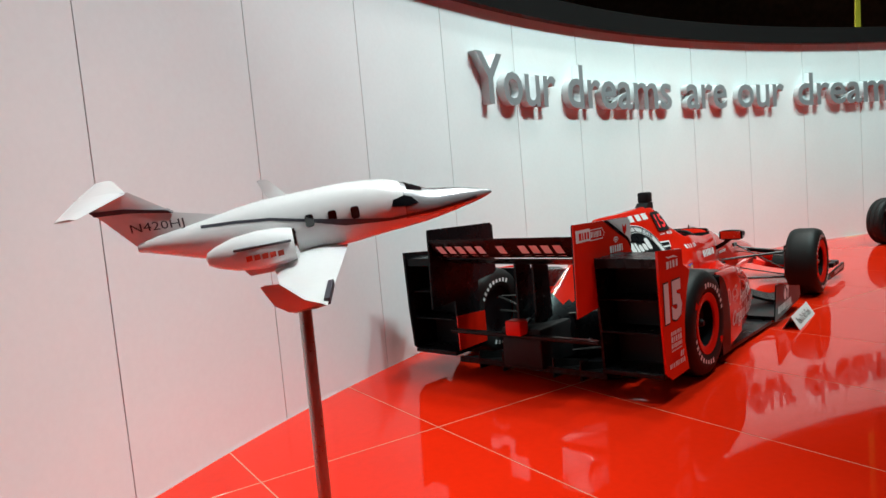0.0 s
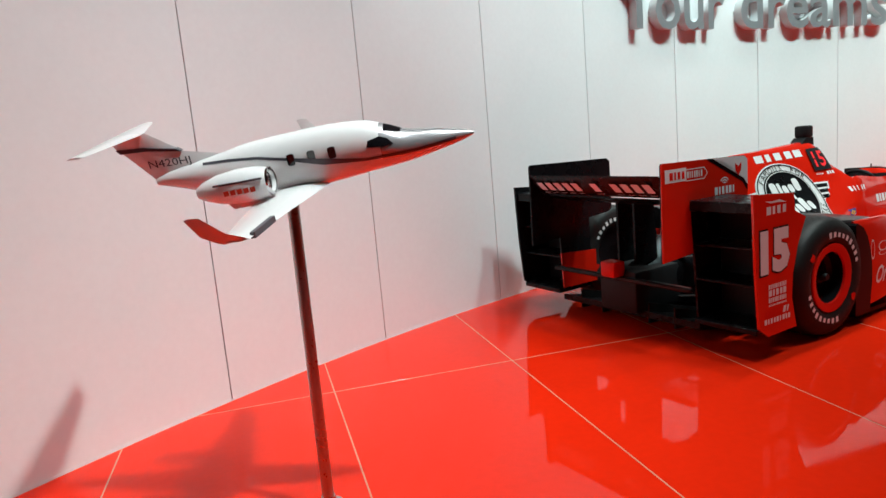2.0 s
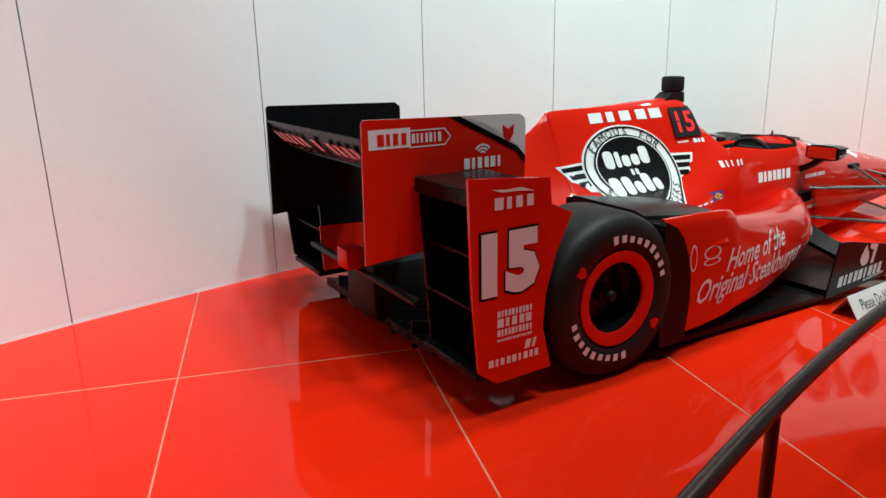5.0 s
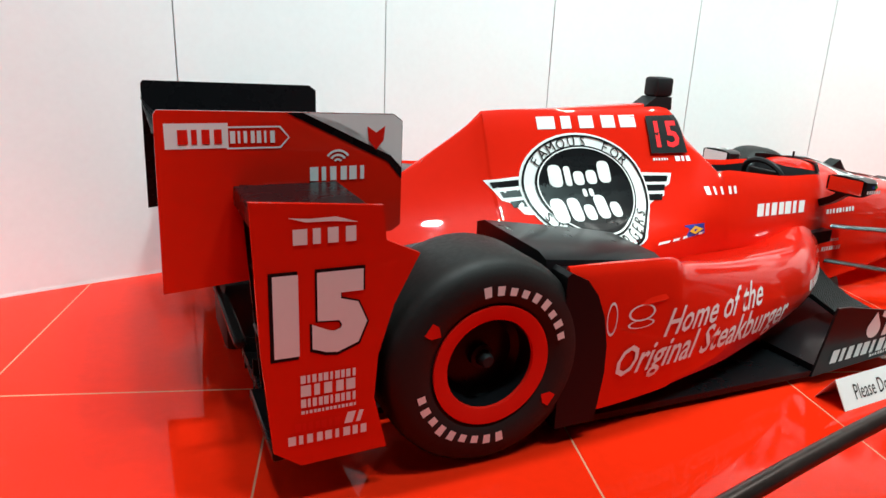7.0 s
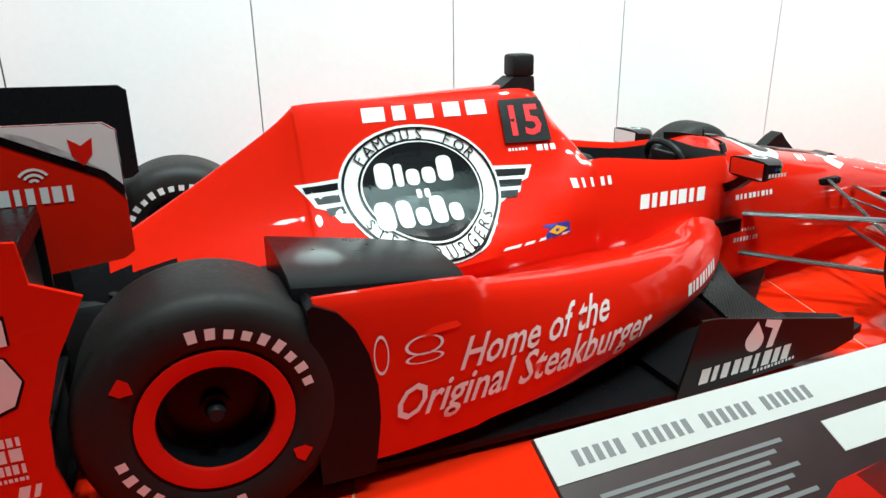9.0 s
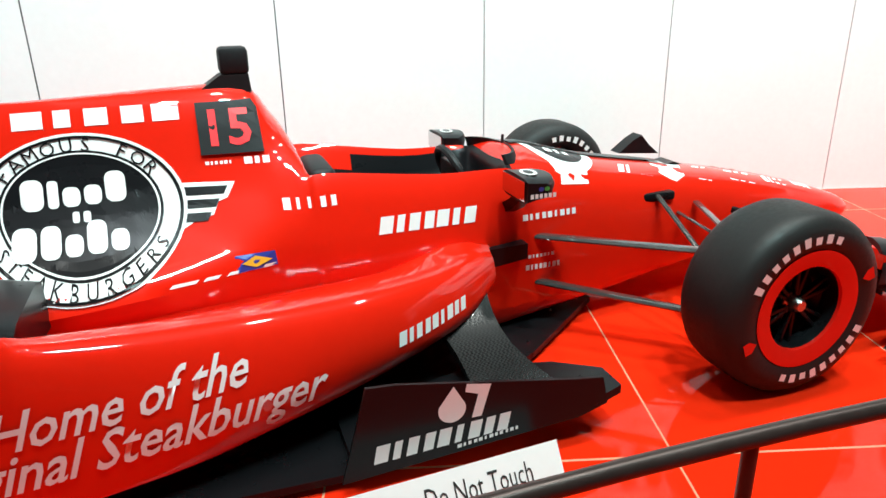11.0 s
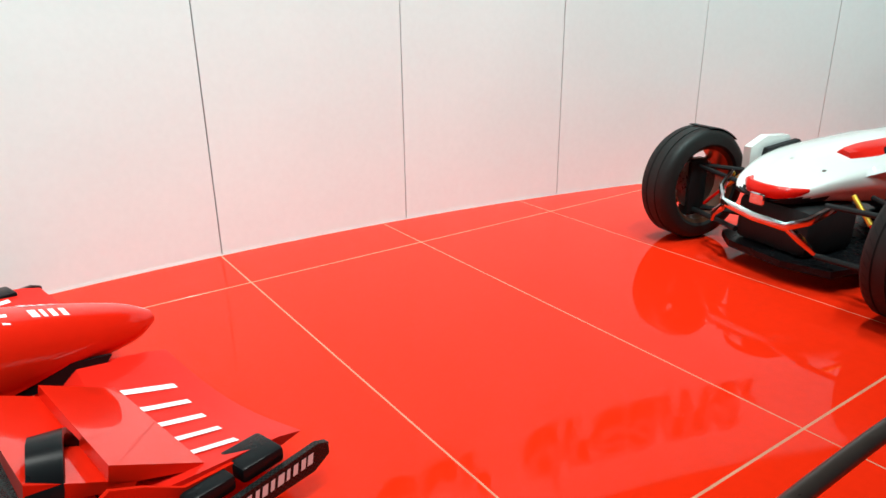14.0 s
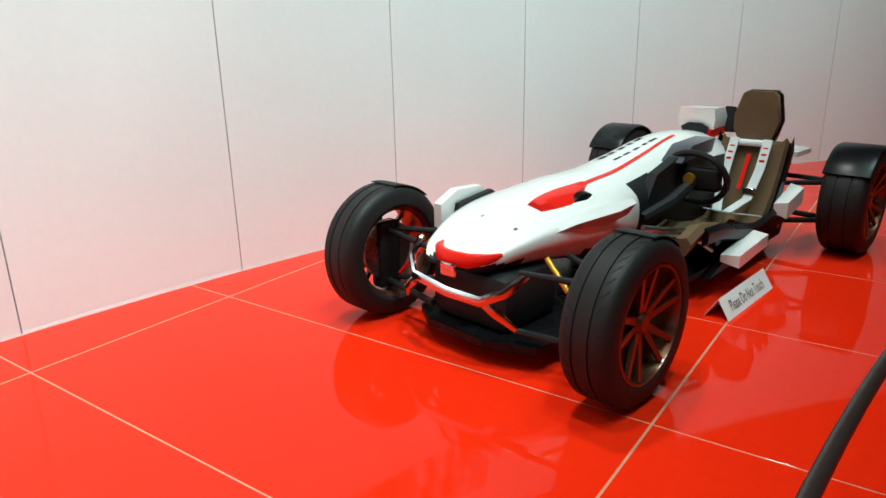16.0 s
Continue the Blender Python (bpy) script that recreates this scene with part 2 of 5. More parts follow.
def wall_word(body, start, total):
    """One word, each letter its own mesh, set round the curve from an angle on."""
    whole = text_mesh(body, LSIZE, 0.0)
    k = radians(total) * RW / max(v.co.x for v in whole.vertices)
    bpy.data.meshes.remove(whole)
    for i, ch in enumerate(body):
        w0 = text_mesh(body[: i + 1], LSIZE, 0.0)
        w1 = text_mesh(ch, LSIZE, 0.0)
        right = max(v.co.x for v in w0.vertices)
        width = max(v.co.x for v in w1.vertices)
        bpy.data.meshes.remove(w0)
        bpy.data.meshes.remove(w1)
        x = right - width
        me = text_mesh(ch, LSIZE, 0.045, 3, 1.0, 0.012)
        me.name = "letter"
        me.materials.clear()
        me.materials.append(M_LETTER)
        me.materials.append(M_LETTER_SIDE)
        for p in me.polygons:
            p.material_index = 0 if p.normal.z > 0.5 else 1
        ob = new("letter", me)
        ob.parent = sign
        a = start + math.degrees(k * (x + width / 2) / RW)
        s, c = math.sin(radians(a)), math.cos(radians(a))
        ob.matrix_basis = Matrix.Translation((s * (RW - 0.05), c * (RW - 0.05), 2.13)) @ Matrix.Rotation(-radians(a), 4, "Z") @ Matrix.Rotation(math.pi / 2, 4, "X") @ Matrix.Diagonal((k, 1, 1, 1)) @ Matrix.Translation((-width / 2, 0, 0))


for body, start, total in WORDS:
    wall_word(body, start, total)

# barrier rail
RR = 9.74
rail = thing("barrier_rail", pose(0, 0, 0), "low curved dark metal barrier rail on slim posts", "barrier")
bm = bmesh.new()
tube(bm, [arc(RR, -25.2 + k * 0.9, 0.70) for k in range(78)], 0.0155, 12)
part("handrail", bm, M_RAIL, rail)
for a in (-25.0, -16.7, -8.6, 0.3, 8.7, 17.1, 25.5, 33.9, 42.3):
    bm = bmesh.new()
    p = arc(RR, a)
    tube(bm, [p + Vector((0, 0, 0.012)), p + Vector((0, 0, 0.69))], 0.012, 10)
    lathe(bm, [(0.001, 0.0), (0.05, 0.0), (0.05, 0.008), (0.02, 0.014), (0.001, 0.014)], "z", 20, p)
    part("post", bm, M_RAIL, rail)


# ---- shared shapes for the exhibits ----


def spline(pts, t):
    """A smooth curve through points, at t from 0 to len - 1."""
    n = len(pts)
    i = min(int(t), n - 2)
    f = t - i
    p0, p1, p2, p3 = pts[max(i - 1, 0)], pts[i], pts[i + 1], pts[min(i + 2, n - 1)]
    return [0.5 * (2 * b + (c - a) * f + (2 * a - 5 * b + 4 * c - d) * f * f + (3 * b - a - 3 * c + d) * f ** 3) for a, b, c, d in zip(p0, p1, p2, p3)]


def ring_curve(ctrl, per):
    """A closed smooth curve through control points."""
    n = len(ctrl)
    pts = [ctrl[(k - 1) % n] for k in range(n + 3)]
    return [spline(pts, 1 + k / per) for k in range(n * per)]


def skin(bm, stations, mirrored=True, per=3, sub=4, sign=1):
    """A smooth skin through cross-sections; a station is x and its points (y, z). Mirrored ones give the half from bottom to top."""
    flat = [[x] + [c for p in pts for c in p] for x, pts in stations]
    rings = []
    for k in range((len(flat) - 1) * sub + 1):
        row = spline(flat, k / sub)
        x, half = row[0], [(row[i], row[i + 1]) for i in range(1, len(row), 2)]
        ctrl = half + [(-y, z) for y, z in half[-2:0:-1]] if mirrored else half
        rings.append([Vector((x, sign * y, z)) for y, z in ring_curve(ctrl, per)])
    loft(bm, rings)
    return bm


M_RED = material("glossy_red_racing_paint", (0.70, 0.014, 0.004), 0.35, coat=1.0, grain=0.03, grain_scale=20)
M_REDFLAT = material("red_vinyl", (0.72, 0.015, 0.008), 0.35, coat=0.3, grain=0.03)
for _m in (M_RED, M_REDFLAT):
    _m.node_tree.nodes["Principled BSDF"].inputs["Specular IOR Level"].default_value = 0.04
M_BLACK = material("satin_black_paint", (0.006, 0.006, 0.007), 0.28, rough_var=0.02, grain_scale=12)
M_CARBON = material("dark_carbon_fibre", (0.010, 0.0095, 0.0095), 0.36, coat=0.1, grain=0.3, grain_scale=260, rough_var=0.05)
M_RUBBER = material("worn_black_tyre_rubber", (0.012, 0.0113, 0.011), 0.55, grain=0.15, grain_scale=60, bump=0.25, bump_scale=160, rough_var=0.1)
for _m, _v in ((M_RUBBER, 0.3), (M_BLACK, 0.17), (M_CARBON, 0.17)):
    _m.node_tree.nodes["Principled BSDF"].inputs["Specular IOR Level"].default_value = _v
def weave(m, scale, light):
    """Fine two-way checks over a carbon part, with a little gloss between them."""
    nt = m.node_tree
    b = nt.nodes["Principled BSDF"]
    tc, ck, mx = nt.nodes.new("ShaderNodeTexCoord"), nt.nodes.new("ShaderNodeTexChecker"), nt.nodes.new("ShaderNodeMapRange")
    ck.inputs["Scale"].default_value = scale
    mx.inputs[3].default_value, mx.inputs[4].default_value = 0.26, 0.26 + light
    nt.links.new(tc.outputs["Object"], ck.inputs["Vector"])
    nt.links.new(ck.outputs["Fac"], mx.inputs[0])
    nt.links.new(mx.outputs[0], b.inputs["Roughness"])


weave(M_CARBON, 130.0, 0.22)
M_DARK = material("matt_black_plastic", (0.011, 0.011, 0.012), 0.55, grain=0.15)
M_DARK.node_tree.nodes["Principled BSDF"].inputs["Specular IOR Level"].default_value = 0.25
M_WHITE = material("white_vinyl", (0.80, 0.79, 0.78), 0.4, coat=0.2, grain=0.02)
M_CHROME = material("polished_metal", (0.62, 0.62, 0.62), 0.12, metal=1.0, rough_var=0.06)
M_ARM = material("polished_carbon_arm", (0.055, 0.052, 0.05), 0.2, metal=0.35, coat=1.0, grain=0.25, grain_scale=220, rough_var=0.06)
M_LED = material("red_led_segment", (0.75, 0.02, 0.025), 0.4, emission=0.5)
M_BLUE = material("blue_vinyl", (0.02, 0.04, 0.28), 0.4)
M_GREEN = material("green_vinyl", (0.05, 0.30, 0.05), 0.4)
M_YELLOW = material("yellow_vinyl", (0.75, 0.42, 0.03), 0.4)


def rounded(w, h, r, n=4):
    """A rounded rectangle's outline round its middle."""
    pts = []
    for cx, cy, a0 in ((w / 2 - r, h / 2 - r, 0), (-w / 2 + r, h / 2 - r, 90), (-w / 2 + r, -h / 2 + r, 180), (w / 2 - r, -h / 2 + r, 270)):
        for k in range(n + 1):
            a = radians(a0 + 90 * k / n)
            pts.append((cx + r * math.cos(a), cy + r * math.sin(a)))
    return pts


def islands(bm):
    """The loose pieces of a bmesh, each in a bmesh of its own."""
    left, out = set(bm.faces), []
    while left:
        todo = [left.pop()]
        got = list(todo)
        while todo:
            for e in todo.pop().edges:
                for f in e.link_faces:
                    if f in left:
                        left.remove(f)
                        todo.append(f)
                        got.append(f)
        piece, at = bmesh.new(), {}
        for f in got:
            for v in f.verts:
                if v not in at:
                    at[v] = piece.verts.new(v.co)
            piece.faces.new([at[v] for v in f.verts])
        out.append(piece)
    return out


class Decals:
    """Thin vinyl laid on the near flank of a thing: outlines in x and z, dropped along y on to its surfaces."""

    def __init__(self, owner, obs, lift=0.0025, base=None):
        from_tree = bmesh.new()
        for o in obs:
            tmp = o.data.copy()
            tmp.transform(o.matrix_basis)
            from_tree.from_mesh(tmp)
            bpy.data.meshes.remove(tmp)
        bmesh.ops.triangulate(from_tree, faces=from_tree.faces)
        self.tris = [tuple(tuple(v.co) for v in f.verts) for f in from_tree.faces]
        from_tree.free()
        t = np.array(self.tris)
        self.t = t
        self.lo, self.hi = t[:, :, [0, 2]].min(1), t[:, :, [0, 2]].max(1)
        self.owner, self.lift, self.base = owner, lift, base

    def depth(self, x, z):
        """The nearest surface's y at x, z, seen from the walkway side."""
        q = np.array((x, z))
        idx = np.nonzero(((self.lo <= q) & (self.hi >= q)).all(1))[0]
        best = None
        for i in idx:
            a, b, c = self.t[i]
            d = (b[0] - a[0]) * (c[2] - a[2]) - (c[0] - a[0]) * (b[2] - a[2])
            if abs(d) < 1e-12:
                continue
            u = ((x - a[0]) * (c[2] - a[2]) - (c[0] - a[0]) * (z - a[2])) / d
            v = ((b[0] - a[0]) * (z - a[2]) - (x - a[0]) * (b[2] - a[2])) / d
            if u >= -1e-6 and v >= -1e-6 and u + v <= 1 + 1e-6:
                y = a[1] + u * (b[1] - a[1]) + v * (c[1] - a[1])
                best = y if best is None else min(best, y)
        return self.base if best is None else best

    def drop(self, name, bm, mat, lift=None, label="", fine=0.0):
        if fine:
            for _ in range(5):
                es = [e for e in bm.edges if e.calc_length() > fine]
                if not es:
                    break
                bmesh.ops.subdivide_edges(bm, edges=es, cuts=1)
                bmesh.ops.triangulate(bm, faces=[f for f in bm.faces if len(f.verts) > 3])
        last = self.base if self.base is not None else -0.3
        for v in bm.verts:
            y = self.depth(v.co.x, v.co.z)
            y = last if y is None else y
            last = y
            v.co.y = y - (self.lift if lift is None else lift)
        return part(name, bm, mat, self.owner, label, smooth=False)

    def shape(self, name, outline, mat, lift=None, label="", fine=0.06):
        bm = bmesh.new()
        f = bm.faces.new([bm.verts.new((u, 0, v)) for u, v in outline])
        bmesh.ops.triangulate(bm, faces=[f])
        return self.drop(name, bm, mat, lift, label, fine)

    def text(self, body, x, z, width, height, mat, rise=0.0, slant=0.0, lift=None, name="lettering", label="", bold=0.0):
        """Words from x, z to the right, made to the width and height given."""
        me = text_mesh(body, 1.0, 0.0, 2, 1.0, bold)
        bm = bmesh.new()
        bm.from_mesh(me)
        bpy.data.meshes.remove(me)
        xs, ys = [v.co.x for v in bm.verts], [v.co.y for v in bm.verts]
        x0, sx, y0, sy = min(xs), width / (max(xs) - min(xs)), min(ys), height / (max(ys) - min(ys))
        for v in bm.verts:
            u, w = (v.co.x - x0) * sx, (v.co.y - y0) * sy
            v.co = Vector((x + u + w * slant, 0, z + w + u * rise))
        if len(body) < 4:
            for piece in islands(bm):
                last = self.drop("digit", piece, mat, lift, label)
            return last
        return tagged(self.drop(name, bm, mat, lift, label, fine=0.045), kind="stuff")

    def bars(self, x, z, width, height, count, mat, rise=0.0, slant=0.0, lift=None, label="", gap=0.28):
        """A trade mark as a row of plain blocks."""
        bm = bmesh.new()
        step = width / count

        def quad(u0, u1, w0, w1):
            bm.faces.new([bm.verts.new((x + u + w * slant, 0, z + w + u * rise)) for u, w in ((u0, w0), (u1, w0), (u1, w1), (u0, w1))])

        for k in range(count):
            u0, u1 = k * step, k * step + step * (1 - gap * (0.7 + 0.6 * ((k * 7) % 3) / 2))
            slim = (u1 - u0) * (0.0, 0.12, 0.04, 0.2)[(k * 3) % 4]
            quad(u0 + slim, u1 - slim, 0, height)
        return tagged(self.drop("emblem", bm, mat, lift, label), kind="stuff")


def arc_blocks(bm, r0, r1, a0, a1, count, y, cx, cz, fill=0.55):
    """Blocks round a circle in the x, z plane."""
    for k in range(count):
        b0 = radians(a0 + (a1 - a0) * k / count)
        b1 = b0 + radians((a1 - a0) / count) * fill
        rr = r1 if k in (0, 5) else r0 + (r1 - r0) * (0.75, 0.9, 0.75)[k % 3]
        bm.faces.new([bm.verts.new((cx + r * math.cos(b), y, cz + r * math.sin(b))) for r, b in ((r0, b0), (rr, b0), (rr, b1), (r0, b1))])
    return bm


def disc_ring(bm, r0, r1, y, cx=0, cz=0, n=48):
    ins = [bm.verts.new((cx + r0 * math.cos(2 * math.pi * k / n), y, cz + r0 * math.sin(2 * math.pi * k / n))) for k in range(n)]
    out = [bm.verts.new((cx + r1 * math.cos(2 * math.pi * k / n), y, cz + r1 * math.sin(2 * math.pi * k / n))) for k in range(n)]
    for k in range(n):
        bm.faces.new((ins[k], ins[(k + 1) % n], out[(k + 1) % n], out[k]))
    return bm


def rot_y(bm, deg, centre=(0, 0, 0)):
    bmesh.ops.rotate(bm, verts=bm.verts, cent=centre, matrix=Matrix.Rotation(radians(deg), 3, "Y"))
    return bm


# ---- the race car ----
car = thing("race_car", pose(4.727, 2.55, 0, 0, 0, 1.6), "glossy red open wheel race car with black wings", "race car")


def race_wheel(x, side, r, w, outer, turn, front):
    """A slick racing wheel; its outer face lies at y = side * outer."""
    yo = side * outer
    yc = yo - side * w / 2
    h = w / 2
    bm = bmesh.new()
    prof = [(0.196, h - 0.02), (0.215, h - 0.008), (0.25, h), (r - 0.055, h - 0.004), (r - 0.022, h - 0.018), (r - 0.006, h - 0.045), (r, h - 0.08), (r, 0)]
    prof = prof + [(a, -b) for a, b in prof[-2::-1]]
    lathe(bm, prof, "y", 64, (x, yc, r))
    wheel = part("wheel", bm, M_RUBBER, car, "black slick tyre with pale sidewall lettering")
    # barrel and dish
    bm = bmesh.new()
    lathe(bm, [(0.197, side * (h - 0.02)), ((0.209 if front else 0.199), side * (h - 0.007)), (0.193, side * (h - 0.006)), (0.150, side * (h - 0.016)), (0.148, side * (h - 0.03))], "y", 56, (x, yc, r))
    part("rim_band", bm, M_REDFLAT, wheel, "bright red rim band")
    bm = bmesh.new()
    lathe(bm, [(0.148, side * (h - 0.028)), (0.142, side * (h - 0.09)), (0.12, side * (h - 0.11)), (0.03, side * (h - 0.10)), (0.001, side * (h - 0.10))], "y", 48, (x, yc, r))
    lathe(bm, [(0.19, -side * (h - 0.03)), (0.15, -side * (h - 0.05)), (0.02, -side * (h - 0.06)), (0.001, -side * (h - 0.06))], "y", 48, (x, yc, r))
    part("dish", bm, M_BLACK, wheel, "black wheel centre")
    if front:
        for k in range(12):
            a = 360 / 12 * k + (7 if k % 2 else -7)
            bm = bmesh.new()
            y0 = yc + side * (h - 0.075)
            box(bm, x + 0.03, x + 0.146, y0 - 0.012, y0 + 0.012, r - 0.007, r + 0.007, 0.003, 1)
            part("spoke", rot_y(bm, a + turn, (x, 0, r)), M_BLACK, wheel)
    bm = bmesh.new()
    lathe(bm, [(0.001, side * (h - 0.035)), (0.018, side * (h - 0.035)), (0.024, side * (h - 0.045)), (0.028, side * (h - 0.07)), (0.04, side * (h - 0.075)), (0.04, side * (h - 0.1))], "y", 18, (x, yc, r))
    part("hub_nut", bm, M_STEEL if front else M_DARK, wheel, "metal centre nut")
    for s, sgn in ((h, 1), (-h, -1)):
        yy = yc + side * s + side * sgn * 0.001
        for a0 in (turn, turn + 180):
            bm = bmesh.new()
            arc_blocks(bm, 0.234, 0.268, a0 + 92 * (1 if side < 0 else -1) * 0.5, a0 - 92 * (1 if side < 0 else -1) * 0.5, 9, yy, x, r)
            tagged(part("sidewall_lettering", bm, M_WHITE, wheel, "pale moulded sidewall marks", smooth=False), kind="stuff")
        for a0 in (turn + 90, turn - 90):
            bm = bmesh.new()
            ca, sa = math.cos(radians(a0)), math.sin(radians(a0))
            f = [(-0.022, 0.022), (0.022, 0.022), (0.022, -0.004), (0.0, -0.028), (-0.022, -0.004)]
            bm.faces.new([bm.verts.new((x + 0.25 * ca + u * sa + v * ca, yy, r + 0.25 * sa - u * ca + v * sa)) for u, v in f])
            part("shield_mark", bm, M_REDFLAT, wheel, "small red shield mark", smooth=False)
    return wheel


race_wheel(-0.03, -1, 0.348, 0.36, 1.0, 55, False)
race_wheel(-0.03, 1, 0.348, 0.36, 1.0, 110, False)
race_wheel(3.026, -1, 0.326, 0.285, 1.035, 112, True)
race_wheel(3.05, 1, 0.326, 0.27, 1.0, 60, True)

BODY = [
    (-0.60, [(0, .2), (.06, .2), (.08, .25), (.09, .3), (.08, .34), (.05, .37), (.03, .39), (0, .40)]),
    (-0.30, [(0, .12), (.14, .12), (.17, .25), (.17, .36), (.14, .42), (.09, .48), (.04, .53), (0, .56)]),
    (0.00, [(0, .08), (.2, .08), (.26, .22), (.30, .36), (.24, .47), (.12, .58), (.03, .70), (0, .735)]),
    (0.30, [(0, .06), (.26, .06), (.34, .22), (.40, .40), (.30, .51), (.15, .66), (.025, .89), (0, .925)]),
    (0.385, [(0, .06), (.27, .06), (.35, .22), (.43, .41), (.31, .53), (.155, .69), (.027, .965), (0, .985)]),
    (0.44, [(0, .06), (.27, .06), (.35, .22), (.44, .42), (.32, .54), (.16, .70), (.03, .985), (0, 1.0)]),
    (0.80, [(0, .05), (.28, .05), (.36, .2), (.50, .46), (.34, .565), (.18, .73), (.045, .99), (0, 1.02)]),
    (1.15, [(0, .05), (.29, .05), (.35, .2), (.44, .47), (.33, .585), (.20, .75), (.085, .99), (0, 1.04)]),
    (1.37, [(0, .05), (.29, .05), (.33, .2), (.38, .47), (.345, .59), (.22, .745), (.09, .985), (0, 1.035)]),
    (1.455, [(0, .05), (.28, .05), (.33, .2), (.37, .45), (.35, .60), (.245, .74), (.12, .88), (0, .94)]),
    (1.53, [(0, .05), (.28, .05), (.32, .2), (.37, .44), (.35, .60), (.275, .735), (.18, .79), (0, .80)]),
    (1.60, [(0, .05), (.28, .05), (.32, .2), (.37, .43), (.345, .595), (.27, .755), (.185, .62), (0, .5)]),
    (2.00, [(0, .05), (.27, .05), (.3, .2), (.33, .4), (.31, .55), (.24, .705), (.18, .56), (0, .45)]),
    (2.26, [(0, .06), (.26, .06), (.285, .2), (.295, .4), (.28, .56), (.235, .70), (.17, .6), (0, .5)]),
    (2.36, [(0, .07), (.25, .07), (.275, .2), (.28, .38), (.265, .56), (.22, .68), (.14, .725), (0, .74)]),
    (2.75, [(0, .10), (.2, .10), (.25, .2), (.26, .34), (.245, .5), (.2, .605), (.11, .648), (0, .658)]),
    (3.10, [(0, .14), (.16, .14), (.21, .22), (.22, .34), (.205, .46), (.165, .55), (.09, .592), (0, .60)]),
    (3.46, [(0, .17), (.12, .17), (.165, .24), (.175, .33), (.165, .42), (.13, .495), (.07, .53), (0, .538)]),
    (3.90, [(0, .195), (.08, .195), (.12, .24), (.13, .3), (.12, .36), (.09, .41), (.05, .43), (0, .435)]),
    (4.20, [(0, .2), (.05, .2), (.08, .23), (.085, .26), (.08, .29), (.06, .325), (.03, .338), (0, .34)]),
    (4.31, [(0, .235), (.02, .235), (.03, .245), (.032, .256), (.03, .267), (.02, .275), (.01, .28), (0, .28)]),
]
bm = skin(bmesh.new(), BODY)
body = part("body", bm, [M_RED, M_BLACK], car, "red bodywork with tall engine cover and open cockpit")
for p in body.data.polygons:
    c = p.center
    if 1.56 < c.x < 2.33 and abs(c.y) < 0.225 and c.z > 0.3:
        p.material_index = 1
    if c.x < -0.30 or (c.x < 0.3 and c.z < 0.5):
        p.material_index = 1
PODS = [
    (0.24, [(.2, .06), (.90, .09), (.975, .15), (.985, .35), (.985, .52), (.972, .617), (.945, .612), (.93, .40), (.2, .3)]),
    (0.45, [(.2, .06), (.90, .09), (.975, .15), (.985, .35), (.98, .52), (.965, .612), (.935, .607), (.92, .40), (.2, .3)]),
    (0.70, [(.2, .06), (.88, .10), (.96, .16), (.97, .35), (.965, .50), (.945, .595), (.91, .592), (.90, .42), (.2, .3)]),
    (0.78, [(.2, .06), (.87, .11), (.95, .17), (.96, .34), (.95, .48), (.91, .565), (.80, .545), (.60, .42), (.2, .3)]),
    (1.10, [(.2, .07), (.81, .12), (.895, .18), (.91, .30), (.885, .43), (.83, .515), (.71, .50), (.52, .42), (.2, .3)]),
    (1.45, [(.2, .09), (.71, .155), (.80, .20), (.825, .29), (.795, .41), (.735, .48), (.62, .475), (.45, .42), (.2, .3)]),
    (1.75, [(.2, .12), (.60, .19), (.69, .23), (.71, .30), (.68, .395), (.625, .455), (.52, .455), (.40, .42), (.2, .3)]),
    (2.02, [(.2, .18), (.44, .205), (.515, .235), (.535, .29), (.515, .365), (.475, .42), (.41, .45), (.35, .47), (.2, .34)]),
    (2.18, [(.2, .24), (.33, .26), (.37, .285), (.395, .32), (.39, .36), (.37, .395), (.34, .415), (.31, .43), (.2, .36)]),
]
pods = []
for sg in (-1, 1):
    bm = skin(bmesh.new(), PODS, mirrored=False, sign=sg)
    pods.append(part("sidepod", bm, M_RED, car))
    # dark inlet behind the front wishbones
    bm = bmesh.new()
    plate(bm, [(2.10, .33), (2.34, .36), (2.34, .42), (2.16, .415)], "y", sg * 0.27, sg * 0.335)
    part("inlet", bm, M_BLACK, car, "black cooling inlet")

